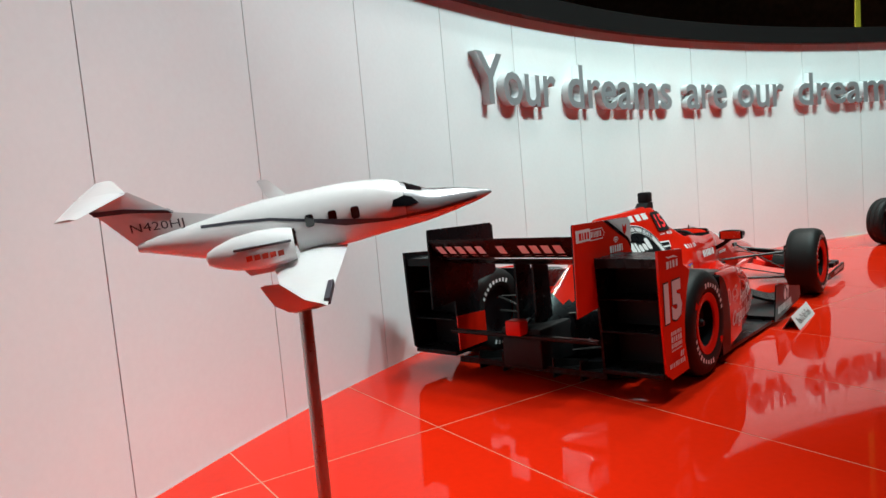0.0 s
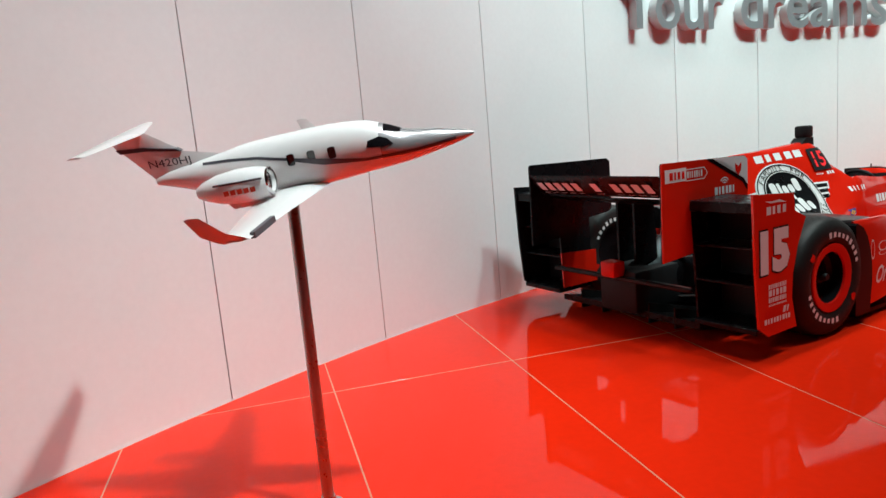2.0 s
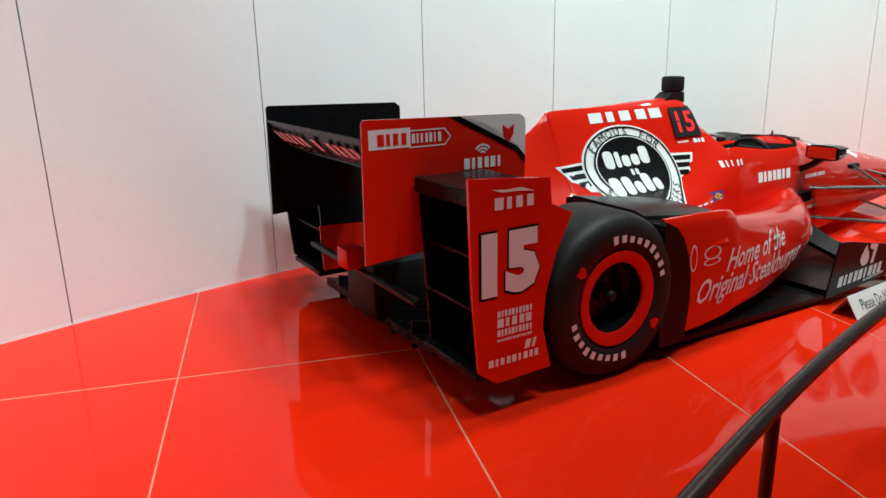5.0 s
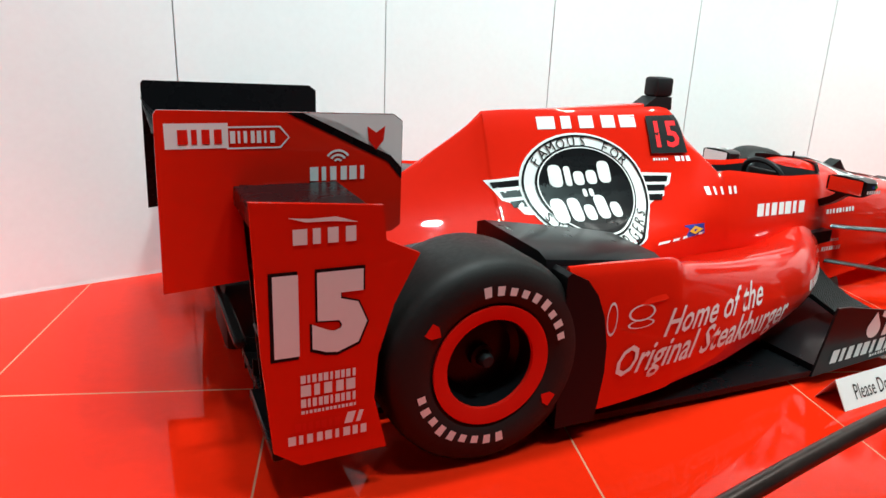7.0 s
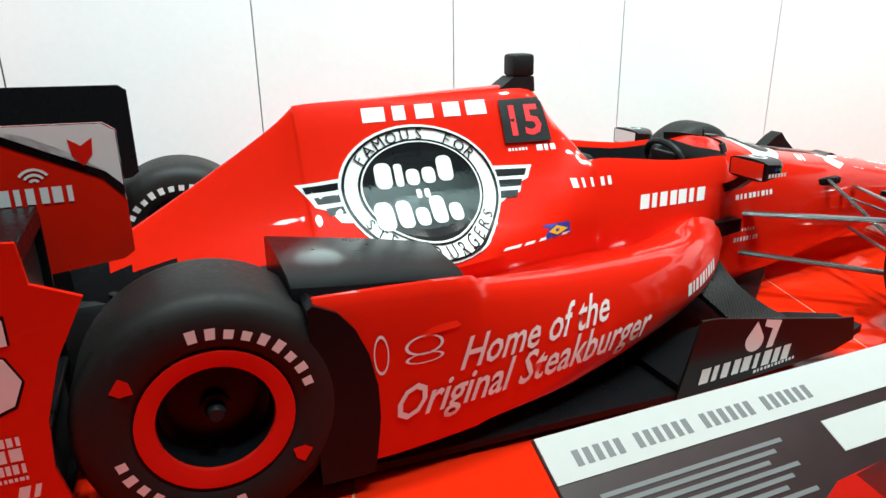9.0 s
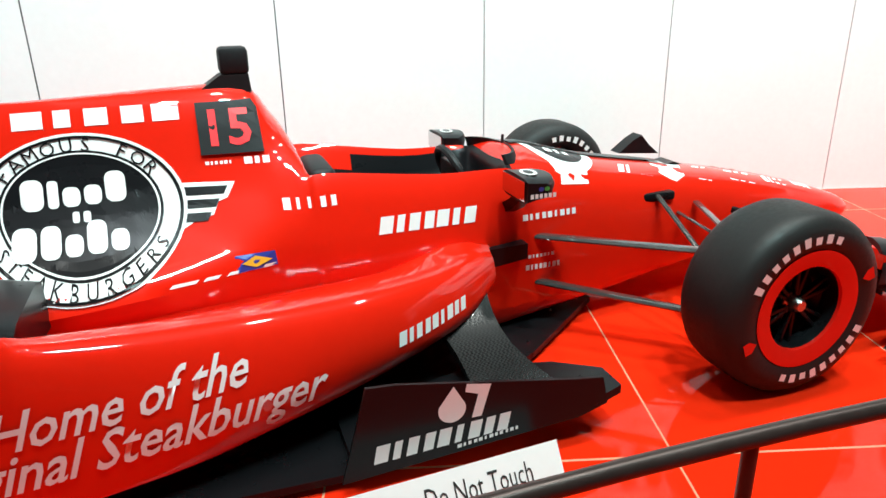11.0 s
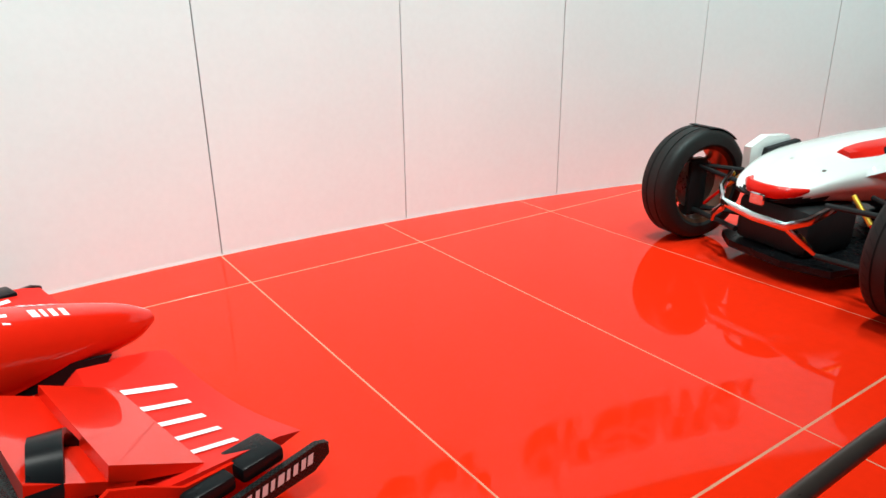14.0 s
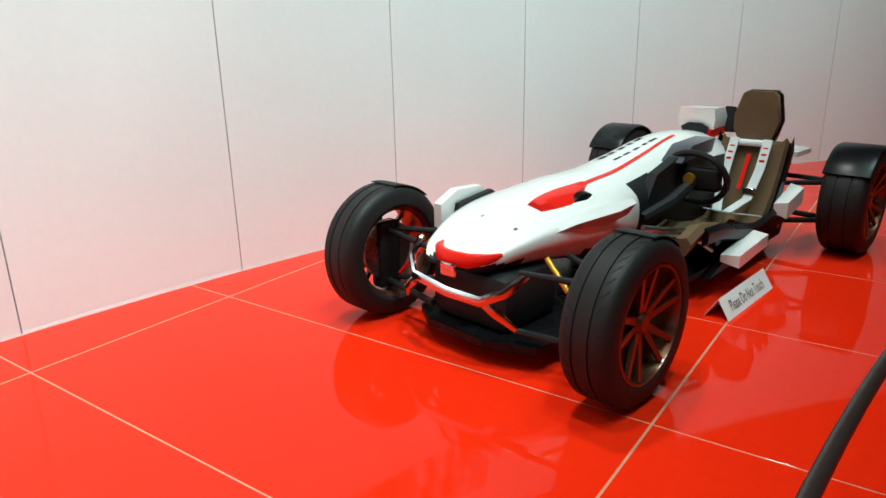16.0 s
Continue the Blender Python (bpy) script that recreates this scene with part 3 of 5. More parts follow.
# undertray and deflectors
bm = bmesh.new()
plate(bm, [(-0.35, -.62), (0.28, -.64), (0.34, -.93), (1.5, -.96), (1.75, -.86), (2.3, -.5), (2.75, -.14), (2.75, .14), (2.3, .5), (1.75, .86), (1.5, .96), (0.34, .93), (0.28, .64), (-0.35, .62)], "z", 0.025, 0.05)
part("undertray", bm, M_BLACK, car, "dark carbon undertray", smooth=False)
for sg in (-1, 1):
    bm = bmesh.new()
    plate(bm, [(1.46, .045), (1.54, .335), (1.62, .33), (2.2, .225), (2.28, .215), (2.30, .12), (2.2, .09)], "y", sg * 0.985, sg * 0.995)
    part("bargeboard", bm, M_BLACK, car, "black board with pale oil brand mark")
    bm = bmesh.new()
    rows = []
    for k in range(9):
        t = k / 8
        y = .42 + .55 * t ** 1.3
        z = .31 - .19 * math.sin(t * math.pi / 2)
        w = .10 + .16 * abs(t - .45) ** 1.5
        rows.append([(1.98 - w + .10 * t, sg * y, z - .012), (1.98 + w + .10 * t, sg * y, z + .0), (1.98 + w + .10 * t, sg * y, z + .012), (1.98 - w + .10 * t, sg * y, z + .012)])
    loft(bm, rows)
    part("deflector", bm, M_CARBON, car, "curved carbon deflector under the sidepod")
    bm = bmesh.new()
    loft(bm, [[(x, sg * y0, z), (x, sg * y1, z), (x, sg * y1, z + .03), (x, sg * y0, z + .03)] for x, y0, y1, z in ((1.5, .7, .985, .05), (2.0, .6, .985, .07), (2.25, .72, .985, .10), (2.36, .86, .975, .13))])
    part("floor_horn", bm, M_BLACK, car)
    # dark ramp in front of the rear tyre
    bm = bmesh.new()
    rows = []
    for k in range(11):
        t = k / 10
        x = 0.20 + 0.53 * t
        z = .66 - .06 * t - .03 * max(0, t - .6) ** 1.4
        yo, yi = .90 - .04 * t ** 2, .40 + .08 * t
        rows.append([(x, sg * yi, z - .02), (x, sg * (yi + .06), z), (x, sg * (yo - .06), z - .006), (x, sg * (yo - .012), z - .022), (x, sg * yo, z - .05), (x, sg * (yo - .015), z - .17 + .04 * t), (x, sg * yi, z - .16)])
    loft(bm, rows)
    part("wheel_ramp", bm, M_BLACK, car, "black rounded ramp before the rear tyre")
    bm = bmesh.new()
    rows = []
    for k in range(9):
        t = k / 8
        rows.append([(.225 + .09 * math.sin(math.pi * t), sg * y, .07 + .54 * t) for y in (.62, .968)] + [(.30 + .08 * math.sin(math.pi * t), sg * y, .07 + .54 * t) for y in (.968, .62)])
    loft(bm, rows)
    part("pod_end", bm, M_BLACK, car, "black curved panel behind the sidepod")
    bm = bmesh.new()
    plate(bm, [(.235, .622), (.30, .590), (.345, .535), (.38, .455), (.402, .35), (.405, .25), (.392, .14), (.38, .07), (.225, .07), (.222, .3), (.22, .61)], "y", sg * .80, sg * .9905)
    part("wheel_arch", bm, M_BLACK, car, "black arch edge round the rear tyre")

# cockpit: headrest, wheel, screen
bm = bmesh.new()
box(bm, 1.56, 1.66, -.15, .15, .52, .74, .03, 3)
part("headrest", bm, M_DARK, car, "dark padded headrest")
bm = bmesh.new()
ring = [(2.15 - .03 * math.sin(2 * math.pi * k / 20), .13 * math.cos(2 * math.pi * k / 20), .655 + .085 * math.sin(2 * math.pi * k / 20)) for k in range(21)]
tube(bm, ring, .016, 8, cap=False)
box(bm, 2.135, 2.165, -.09, .09, .615, .69, .008, 2)
part("steering_wheel", bm, M_DARK, car, "small black steering wheel")
bm = bmesh.new()
rows = []
for k in range(13):
    a = radians(-90 + 15 * k)
    x, y = 2.30 + .10 * math.cos(a) , .20 * math.sin(a)
    rows.append([(x, y, .70), (x + .012, y * 1.03, .70), (x - .004, y * .98, .742), (x - .014, y * .96, .742)])
loft(bm, rows)
part("windscreen", bm, M_DARK, car, "low dark screen round the cockpit front")
for sg in (-1, 1):
    bm = bmesh.new()
    rows = []
    for k in range(9):
        t = k / 8
        y = .325 + .21 * t
        d = .075 + .055 * math.sin(math.pi * t) ** .5
        c = .012 * (1 - math.sin(math.pi * t) ** .4)
        rows.append([(2.235, sg * y, .635 + c), (2.23 + d, sg * y, .65 + c), (2.24 + d, sg * y, .70), (2.23 + d, sg * y, .722 - c), (2.235, sg * y, .728 - c)])
    loft(bm, rows)
    mirror = part("mirror", bm, M_BLACK, car, "black streamlined rear view mirror with pale round mark")
    bm = bmesh.new()
    plate(bm, [(sg * .34, .648), (sg * .52, .648), (sg * .52, .718), (sg * .34, .718)], "x", 2.228, 2.233)
    part("mirror_glass", bm, M_CHROME, mirror)
    bm = bmesh.new()
    bm.faces.new([bm.verts.new((2.285 + .028 * math.cos(radians(k * 18)), sg * (.43 + .045 * math.sin(radians(k * 18))), .7285)) for k in range(20)])
    part("round_mark", bm, M_WHITE, mirror, smooth=False)
    bm = bmesh.new()
    bm.faces.new([bm.verts.new((2.285 + .016 * math.cos(radians(k * 18)), sg * (.43 + .030 * math.sin(radians(k * 18))), .7295)) for k in range(20)])
    part("round_mark", bm, M_BLACK, mirror, smooth=False)
    bm = bmesh.new()
    for k in range(6):
        x0 = 2.245 + .017 * k
        bm.faces.new([bm.verts.new(q) for q in ((x0, sg * .5365, .660), (x0 + .012, sg * .5365, .660), (x0 + .012, sg * .5365, .676), (x0, sg * .5365, .676))])
    tagged(part("emblem", bm, M_WHITE, mirror, "pale sponsor mark", smooth=False), kind="stuff")
    for x0, mt in ((2.285, M_BLUE), (2.307, M_GREEN)):
        bm = bmesh.new()
        bm.faces.new([bm.verts.new((x0 + .010 * math.cos(radians(k * 30)), sg * .5365, .692 + .008 * math.sin(radians(k * 30)))) for k in range(12)])
        part("colour_dot", bm, mt, mirror, smooth=False)
    bm = bmesh.new()
    loft(bm, [[(2.27, sg * y, z - .03), (2.315, sg * y, z - .03), (2.325, sg * y, z + .01), (2.255, sg * y, z + .01)] for y, z in ((.26, .56), (.34, .60), (.41, .655))])
    part("stalk", bm, M_BLACK, mirror)

# camera pod on the roll hoop
bm = bmesh.new()
plate(bm, [(1.21, 1.015), (1.40, 1.015), (1.395, 1.075), (1.30, 1.075)], "y", -.05, .05)
part("camera_base", bm, M_DARK, car)
bm = bmesh.new()
box(bm, 1.30, 1.40, -.05, .05, 1.075, 1.165, .015, 2)
part("camera_pod", bm, M_DARK, car, "black camera pod on the roll hoop")

# suspension
for sg in (-1, 1):
    for nm, a, b, r in (("upper_arm", (2.41, .26, .42), (2.98, .74, .43), .024), ("upper_arm", (3.22, .2, .45), (3.02, .74, .43), .016), ("lower_arm", (2.42, .26, .225), (2.98, .76, .18), .024), ("lower_arm", (3.25, .19, .22), (3.03, .76, .18), .014), ("push_rod", (3.00, .215, .51), (3.02, .74, .22), .013), ("track_rod", (3.12, .2, .42), (3.12, .75, .36), .010),
                        ("rear_upper_arm", (-.30, .13, .42), (-.02, .66, .46), .015), ("rear_upper_arm", (.26, .2, .45), (.02, .66, .46), .015), ("rear_lower_arm", (-.32, .15, .17), (-.02, .66, .20), .016), ("rear_lower_arm", (.3, .24, .16), (.02, .66, .20), .016), ("drive_shaft", (-.02, .15, .34), (0, .66, .345), .022)):
        bm = bmesh.new()
        tube(bm, [(a[0], sg * a[1], a[2]), (b[0], sg * b[1], b[2])], r, 8, 0.5)
        part(nm, bm, M_ARM, car)
    bm = bmesh.new()
    box(bm, 2.92, 3.14, sg * .735 - .03, sg * .735 + .03, .15, .5, .02, 2)
    part("upright", bm, M_DARK, car)
    bm = bmesh.new()
    box(bm, 2.93, 3.09, sg * .20 - .022, sg * .20 + .022, .48, .52, .012, 2)
    part("rocker_cover", bm, M_BLACK, car, "dark bay where the push rod enters")

# front wing
for sg in (-1, 1):
    bm = bmesh.new()
    rows = []
    for k in range(11):
        t = k / 10
        y = .10 + .80 * t
        z = .185 - .05 * math.sin(math.pi * t)
        rows.append([(3.92 - .18 * t, sg * y, z - .01), (4.22 - .02 * t, sg * y, z - .045), (4.30 - .03 * t, sg * y, z - .035), (4.22 - .03 * t, sg * y, z - .012), (3.98 - .18 * t, sg * y, z + .035)])
    loft(bm, rows)
    part("front_wing", bm, M_REDFLAT, car, "red front wing plane")
    for x0, z0, c in ((3.80, .235, M_RED), (3.62, .29, M_RED)):
        bm = bmesh.new()
        rows = []
        for k in range(9):
            t = k / 8
            y = .26 + .60 * t
            rows.append([(x0 - .08 * t, sg * y, z0 + .04 * t), (x0 + .22 - .06 * t, sg * y, z0 - .075 + .02 * t), (x0 + .23 - .06 * t, sg * y, z0 - .06 + .02 * t), (x0 + .01 - .08 * t, sg * y, z0 + .055 + .04 * t)])
        loft(bm, rows)
        part("wing_flap", bm, c, car)
    bm = bmesh.new()
    plate(bm, [(3.50, .06), (4.24, .06), (4.30, .09), (4.30, .13), (4.26, .145), (3.56, .11)], "y", sg * .965, sg * .985)
    part("foot_plate", bm, M_CARBON, car, "dark lower end plate with pale web address")
    bm = bmesh.new()
    plate(bm, [(3.60, .10), (3.74, .11), (4.02, .13), (4.06, .18), (3.88, .195), (3.78, .26), (3.70, .30), (3.64, .27), (3.59, .18)], "y", sg * .90, sg * .912)
    part("end_plate", bm, M_RED, car)
    bm = bmesh.new()
    rows = []
    for k in range(9):
        a = radians(180 * k / 8)
        rows.append([(3.52 + .02 * k, sg * (.76 + .12 * math.cos(a)), .28 + .11 * math.sin(a)), (3.60 + .02 * k, sg * (.76 + .12 * math.cos(a)), .27 + .11 * math.sin(a)), (3.60 + .02 * k, sg * (.76 + .12 * math.cos(a)), .28 + .12 * math.sin(a)), (3.52 + .02 * k, sg * (.76 + .12 * math.cos(a)), .295 + .12 * math.sin(a))])
    loft(bm, rows)
    part("wing_arch", bm, M_BLACK, car, "curved black wing element ahead of the tyre")
    for k in range(4):
        bm = bmesh.new()
        rows = []
        for j in range(9):
            a = radians(10 + 150 * j / 8)
            x, z = 3.42 + .045 * k + .16 * math.cos(a), .20 + (.17 - .012 * k) * math.sin(a)
            rows.append([(x, sg * (.50 + .03 * k), z), (x, sg * (.86 - .015 * k), z - .012), (x + .004, sg * (.86 - .015 * k), z - .005), (x + .004, sg * (.50 + .03 * k), z + .008)])
        loft(bm, rows)
        part("turning_vane", bm, M_CARBON, car, "smoked dark curved vane behind the front wing")
    bm = bmesh.new()
    tube(bm, [(3.40, sg * .22, .40), (3.46, sg * .32, .385), (3.52, sg * .46, .36), (3.56, sg * .56, .335)], [.010, .014, .016, .014], 8, 1.6)
    part("wing_link", bm, M_BLACK, car)
    for k, x0 in enumerate((3.86, 4.02)):
        bm = bmesh.new()
        box(bm, x0, x0 + .14, min(sg * .84, sg * .96), max(sg * .84, sg * .96), .135, .185, .012, 2)
        part("winglet", bm, M_BLACK, car)
    bm = bmesh.new()
    plate(bm, [(3.72, .2), (4.05, .165), (4.1, .22), (3.78, .28)], "y", sg * .10, sg * .115)
    part("wing_pylon", bm, M_BLACK, car)

# rear wing and rear bumper pods
eps = []
EP = [(-.935, .535), (-.925, 1.07), (-.915, 1.083), (-.21, 1.067), (-.18, 1.045), (-.18, .70), (-.21, .68), (-.40, .66), (-.62, .56)]
for sg in (-1, 1):
    bm = bmesh.new()
    plate(bm, EP, "y", sg * .566, sg * .560)
    ep = part("end_plate", bm, M_RED if sg < 0 else M_BLACK, car, "tall rear wing end plate")
    eps.append(ep)
    bm = bmesh.new()
    plate(bm, EP, "y", sg * .5595, sg * .552)
    part("inner_skin", bm, M_BLACK, ep, "black inner face")
for nm, x0, z0, dx, dz, th in (("rear_wing", -.45, .80, -.36, .07, .03), ("rear_flap", -.80, .88, -.13, .135, .02)):
    bm = bmesh.new()
    rows = []
    for k in range(13):
        t = k / 12
        rows.append((x0 + dx * t, z0 + dz * t ** 1.6, th * (math.sin(math.pi * min(1, t * 1.05 + .05)) * .6 + .12)))
    out = [(x, z + h) for x, z, h in rows] + [(x, z - h * .5) for x, z, h in rows[::-1]]
    plate(bm, out, "y", -.552, .552)
    part(nm, bm, M_BLACK, car, "black rear wing element")
for sg in (-.07, .07):
    bm = bmesh.new()
    plate(bm, [(-.62, .42), (-.42, .42), (-.44, .80), (-.62, .82)], "y", sg - .008, sg + .008)
    part("wing_support", bm, M_BLACK, car, "black wing support plate")
bm = bmesh.new()
box(bm, -.72, -.05, -.16, .16, .12, .40, .03, 2)
part("gearbox", bm, M_DARK, car)
bm = bmesh.new()
plate(bm, [(-.66, .10), (-.30, .03), (.2, .03), (.2, .05), (-.30, .06), (-.66, .14)], "y", -.58, .58)
part("diffuser", bm, M_BLACK, car)
for y in (-.4, -.2, .2, .4):
    bm = bmesh.new()
    plate(bm, [(-.66, .07), (-.2, .035), (-.2, .08), (-.66, .20)], "y", y - .005, y + .005)
    part("diffuser_fin", bm, M_CARBON, car)
bm = bmesh.new()
box(bm, -.80, -.70, -.06, .06, .36, .46, .012, 2)
part("tail_lamp", bm, M_REDFLAT, car, "square red rain lamp")
bm = bmesh.new()
box(bm, -.74, -.70, -.58, .58, .33, .36, .008, 1)
part("rear_beam", bm, M_CARBON, car)
POD = [(-0.740, 0.905), (-0.390, 0.878), (-0.380, 0.780), (-0.280, 0.735), (-0.355, 0.590), (-0.400, 0.440), (-0.410, 0.310), (-0.370, 0.140), (-0.625, 0.135), (-0.700, 0.190), (-0.725, 0.490)]
for sg in (-1, 1):
    bm = bmesh.new()
    plate(bm, POD, "y", sg * .985, sg * .970)
    bp = part("bumper_panel", bm, M_RED if sg < 0 else M_BLACK, car, "rear wheel bumper panel with the number fifteen" if sg < 0 else "dark rear wheel bumper panel")
    if sg < 0:
        near_pod = bp
    bm = bmesh.new()
    plate(bm, [(-.70, .86), (-.40, .84), (-.40, .16), (-.66, .17)], "y", sg * .56, sg * .575)
    part("inner_wall", bm, M_BLACK, bp, "black inner bumper wall")
    if sg > 0:
        bm = bmesh.new()
        plate(bm, [(-.68, .19), (-.36, .19), (-.36, .42), (-.69, .44)], "y", .548, .559)
        part("inner_flash", bm, M_RED, bp, "red inner bumper face")
    for z0, z1, x0 in ((.15, .18, -.70), (.40, .415, -.68), (.60, .615, -.68), (.80, .86, -.72)):
        bm = bmesh.new()
        box(bm, x0, -.40, min(sg * .575, sg * .968), max(sg * .575, sg * .968), z0, z1, .005, 1)
        part("louvre", bm, M_BLACK, bp)
    bm = bmesh.new()
    box(bm, -.46, -.42, min(sg * .575, sg * .968), max(sg * .575, sg * .968), .16, .82, .01, 1)
    part("bumper_core", bm, M_DARK, bp)

# nose fittings
bm = bmesh.new()
loft(bm, [[(3.10, y, .585), (3.20, y, .60), (3.24, y, .585)] for y in (-.05, .05)])
part("nose_vent", bm, M_BLACK, car, "small black nose vent")
bm = bmesh.new()
plate(bm, [(3.22, .54), (3.30, .60), (3.35, .625), (3.40, .57), (3.46, .52)], "y", .42, .50)
part("far_duct", bm, M_BLACK, car, "black brake duct by the far wheel")
for sg in (-1, 1):
    bm = bmesh.new()
    lathe(bm, [(.001, .03), (.10, .03), (.14, .0), (.14, -.05), (.001, -.05)], "y", 24, (3.02, sg * .80, .326))
    part("brake_drum", bm, M_DARK, car)
    bm = bmesh.new()
    tube(bm, [(2.36, sg * .285, .66), (2.37, sg * .32, .675)], .02, 8)
    part("mirror_foot", bm, M_BLACK, car)
bm = bmesh.new()
tube(bm, [(2.385, .02, .735), (2.387, .02, .775)], .006, 8)
part("aerial", bm, M_DARK, car, "short black aerial")

# ---- vinyl on the race car ----


class TopDecals(Decals):
    """The same from above: outlines in x and y, dropped along z."""

    def depth(self, x, y):
        q = np.array((x, y))
        if not hasattr(self, "tlo"):
            self.tlo, self.thi = self.t[:, :, :2].min(1), self.t[:, :, :2].max(1)
        best = None
        for i in np.nonzero(((self.tlo <= q) & (self.thi >= q)).all(1))[0]:
            a, b, c = self.t[i]
            d = (b[0] - a[0]) * (c[1] - a[1]) - (c[0] - a[0]) * (b[1] - a[1])
            if abs(d) < 1e-12:
                continue
            u = ((x - a[0]) * (c[1] - a[1]) - (c[0] - a[0]) * (y - a[1])) / d
            v = ((b[0] - a[0]) * (y - a[1]) - (x - a[0]) * (b[1] - a[1])) / d
            if u >= -1e-6 and v >= -1e-6 and u + v <= 1 + 1e-6:
                z = a[2] + u * (b[2] - a[2]) + v * (c[2] - a[2])
                best = z if best is None else max(best, z)
        return self.base if best is None else best

    def drop(self, name, bm, mat, lift=None, label="", fine=0.0):
        for _ in range(4):
            es = [e for e in bm.edges if fine and e.calc_length() > fine]
            if not es:
                break
            bmesh.ops.subdivide_edges(bm, edges=es, cuts=1)
            bmesh.ops.triangulate(bm, faces=[f for f in bm.faces if len(f.verts) > 3])
        last = self.base or 0.3
        for v in bm.verts:
            x, y = v.co.x, v.co.z
            z = self.depth(x, y)
            z = last if z is None else z
            last = z
            v.co = Vector((x, y, z + (self.lift if lift is None else lift)))
        return part(name, bm, mat, self.owner, label, smooth=False)


def ellipse(cx, cz, rx, rz, n=40, a0=0, a1=360):
    return [(cx + rx * math.cos(radians(a0 + (a1 - a0) * k / n)), cz + rz * math.sin(radians(a0 + (a1 - a0) * k / n))) for k in range(n + (a1 - a0 < 360))]


def band(dec, cx, cz, rx, rz, s0, s1, mat, lift, name="ring", n=56):
    bm = bmesh.new()
    a = [bm.verts.new((x, 0, z)) for x, z in ellipse(cx, cz, rx * s0, rz * s0, n)]
    b = [bm.verts.new((x, 0, z)) for x, z in ellipse(cx, cz, rx * s1, rz * s1, n)]
    for k in range(n):
        bm.faces.new((a[k], a[(k + 1) % n], b[(k + 1) % n], b[k]))
    return dec.drop(name, bm, mat, lift, fine=0.05)


def arc_text(dec, body, cx, cz, rx, rz, a0, a1, size, mat, lift, inward=False):
    """Letters round an ellipse from angle a0 to a1."""
    bm = bmesh.new()
    for k, ch in enumerate(body):
        if ch == " ":
            continue
        a = radians(a0 + (a1 - a0) * k / (len(body) - 1))
        me = text_mesh(ch, size, 0, 2)
        xs = [v.co.x for v in me.vertices]
        w = (max(xs) + min(xs)) / 2
        up = -1 if inward else 1
        n = Vector((math.cos(a) * up, math.sin(a) * up))
        t = Vector((n.y, -n.x))
        vs = []
        for v in me.vertices:
            q = t * (v.co.x - w) + n * (v.co.y - size * 0.36)
            vs.append(bm.verts.new((cx + rx * math.cos(a) + q.x, 0, cz + rz * math.sin(a) + q.y)))
        for p in me.polygons:
            try:
                bm.faces.new([vs[i] for i in p.vertices])
            except ValueError:
                pass
        bpy.data.meshes.remove(me)
    return tagged(dec.drop("lettering", bm, mat, lift), kind="stuff")


flank = Decals(car, [body, pods[0]], base=-0.2)
cover = Decals(car, [body], base=-0.25)
cover.bars(.649, .936, .524, .052, 5, M_WHITE, rise=.02, label="white maker name on the engine cover", gap=.2)
EX, EZ, ERX, ERZ = .828, .70, .315, .222
cover.shape("wing_mark", [(.36, .735), (.60, .755), (.60, .60), (.50, .61), (.47, .645), (.42, .66), (.40, .69)], M_WHITE, .002, "white winged badge")
cover.shape("wing_mark", [(1.05, .755), (1.30, .745), (1.27, .70), (1.24, .69), (1.22, .655), (1.16, .64), (1.05, .59)], M_WHITE, .002)
for k in range(3):
    cover.shape("wing_stripe", [(.385 + .035 * k, .727 - .036 * k), (.60, .742 - .038 * k), (.60, .715 - .038 * k), (.395 + .035 * k, .705 - .036 * k)], M_BLACK, .004)
    cover.shape("wing_stripe", [(1.05, .742 - .038 * k), (1.275 - .03 * k, .735 - .036 * k), (1.26 - .03 * k, .712 - .036 * k), (1.05, .715 - .038 * k)], M_BLACK, .004)
cover.shape("badge_ground", ellipse(EX, EZ, ERX, ERZ), M_WHITE, .006, "round black and white badge", fine=.03)
band(cover, EX, EZ, ERX, ERZ, .93, .965, M_BLACK, .010)
cover.shape("badge_disc", ellipse(EX, EZ, ERX * .77, ERZ * .77), M_BLACK, .0115, fine=.03)
band(cover, EX, EZ, ERX, ERZ, .72, .74, M_WHITE, .015)
arc_text(cover, "FAMOUS FOR", EX, EZ, ERX * .85, ERZ * .85, 145, 35, .06, M_BLACK, .011)
arc_text(cover, "STEAKBURGERS", EX, EZ, ERX * .85, ERZ * .85, 212, 328, .052, M_BLACK, .011, inward=True)


def block_row(dec, x, z, rise, blocks, mat, lift, label=""):
    """A painted name as plain rounded blocks, each of a width and a height."""
    bm = bmesh.new()
    for w, h in blocks:
        bm.faces.new([bm.verts.new((x + u + w / 2, 0, z + v + h / 2)) for u, v in rounded(w, h, min(w, h) * .36, 4)])
        x, z = x + w + .011, z + rise * w
    return tagged(dec.drop("badge_stroke", bm, mat, lift, label), kind="stuff")


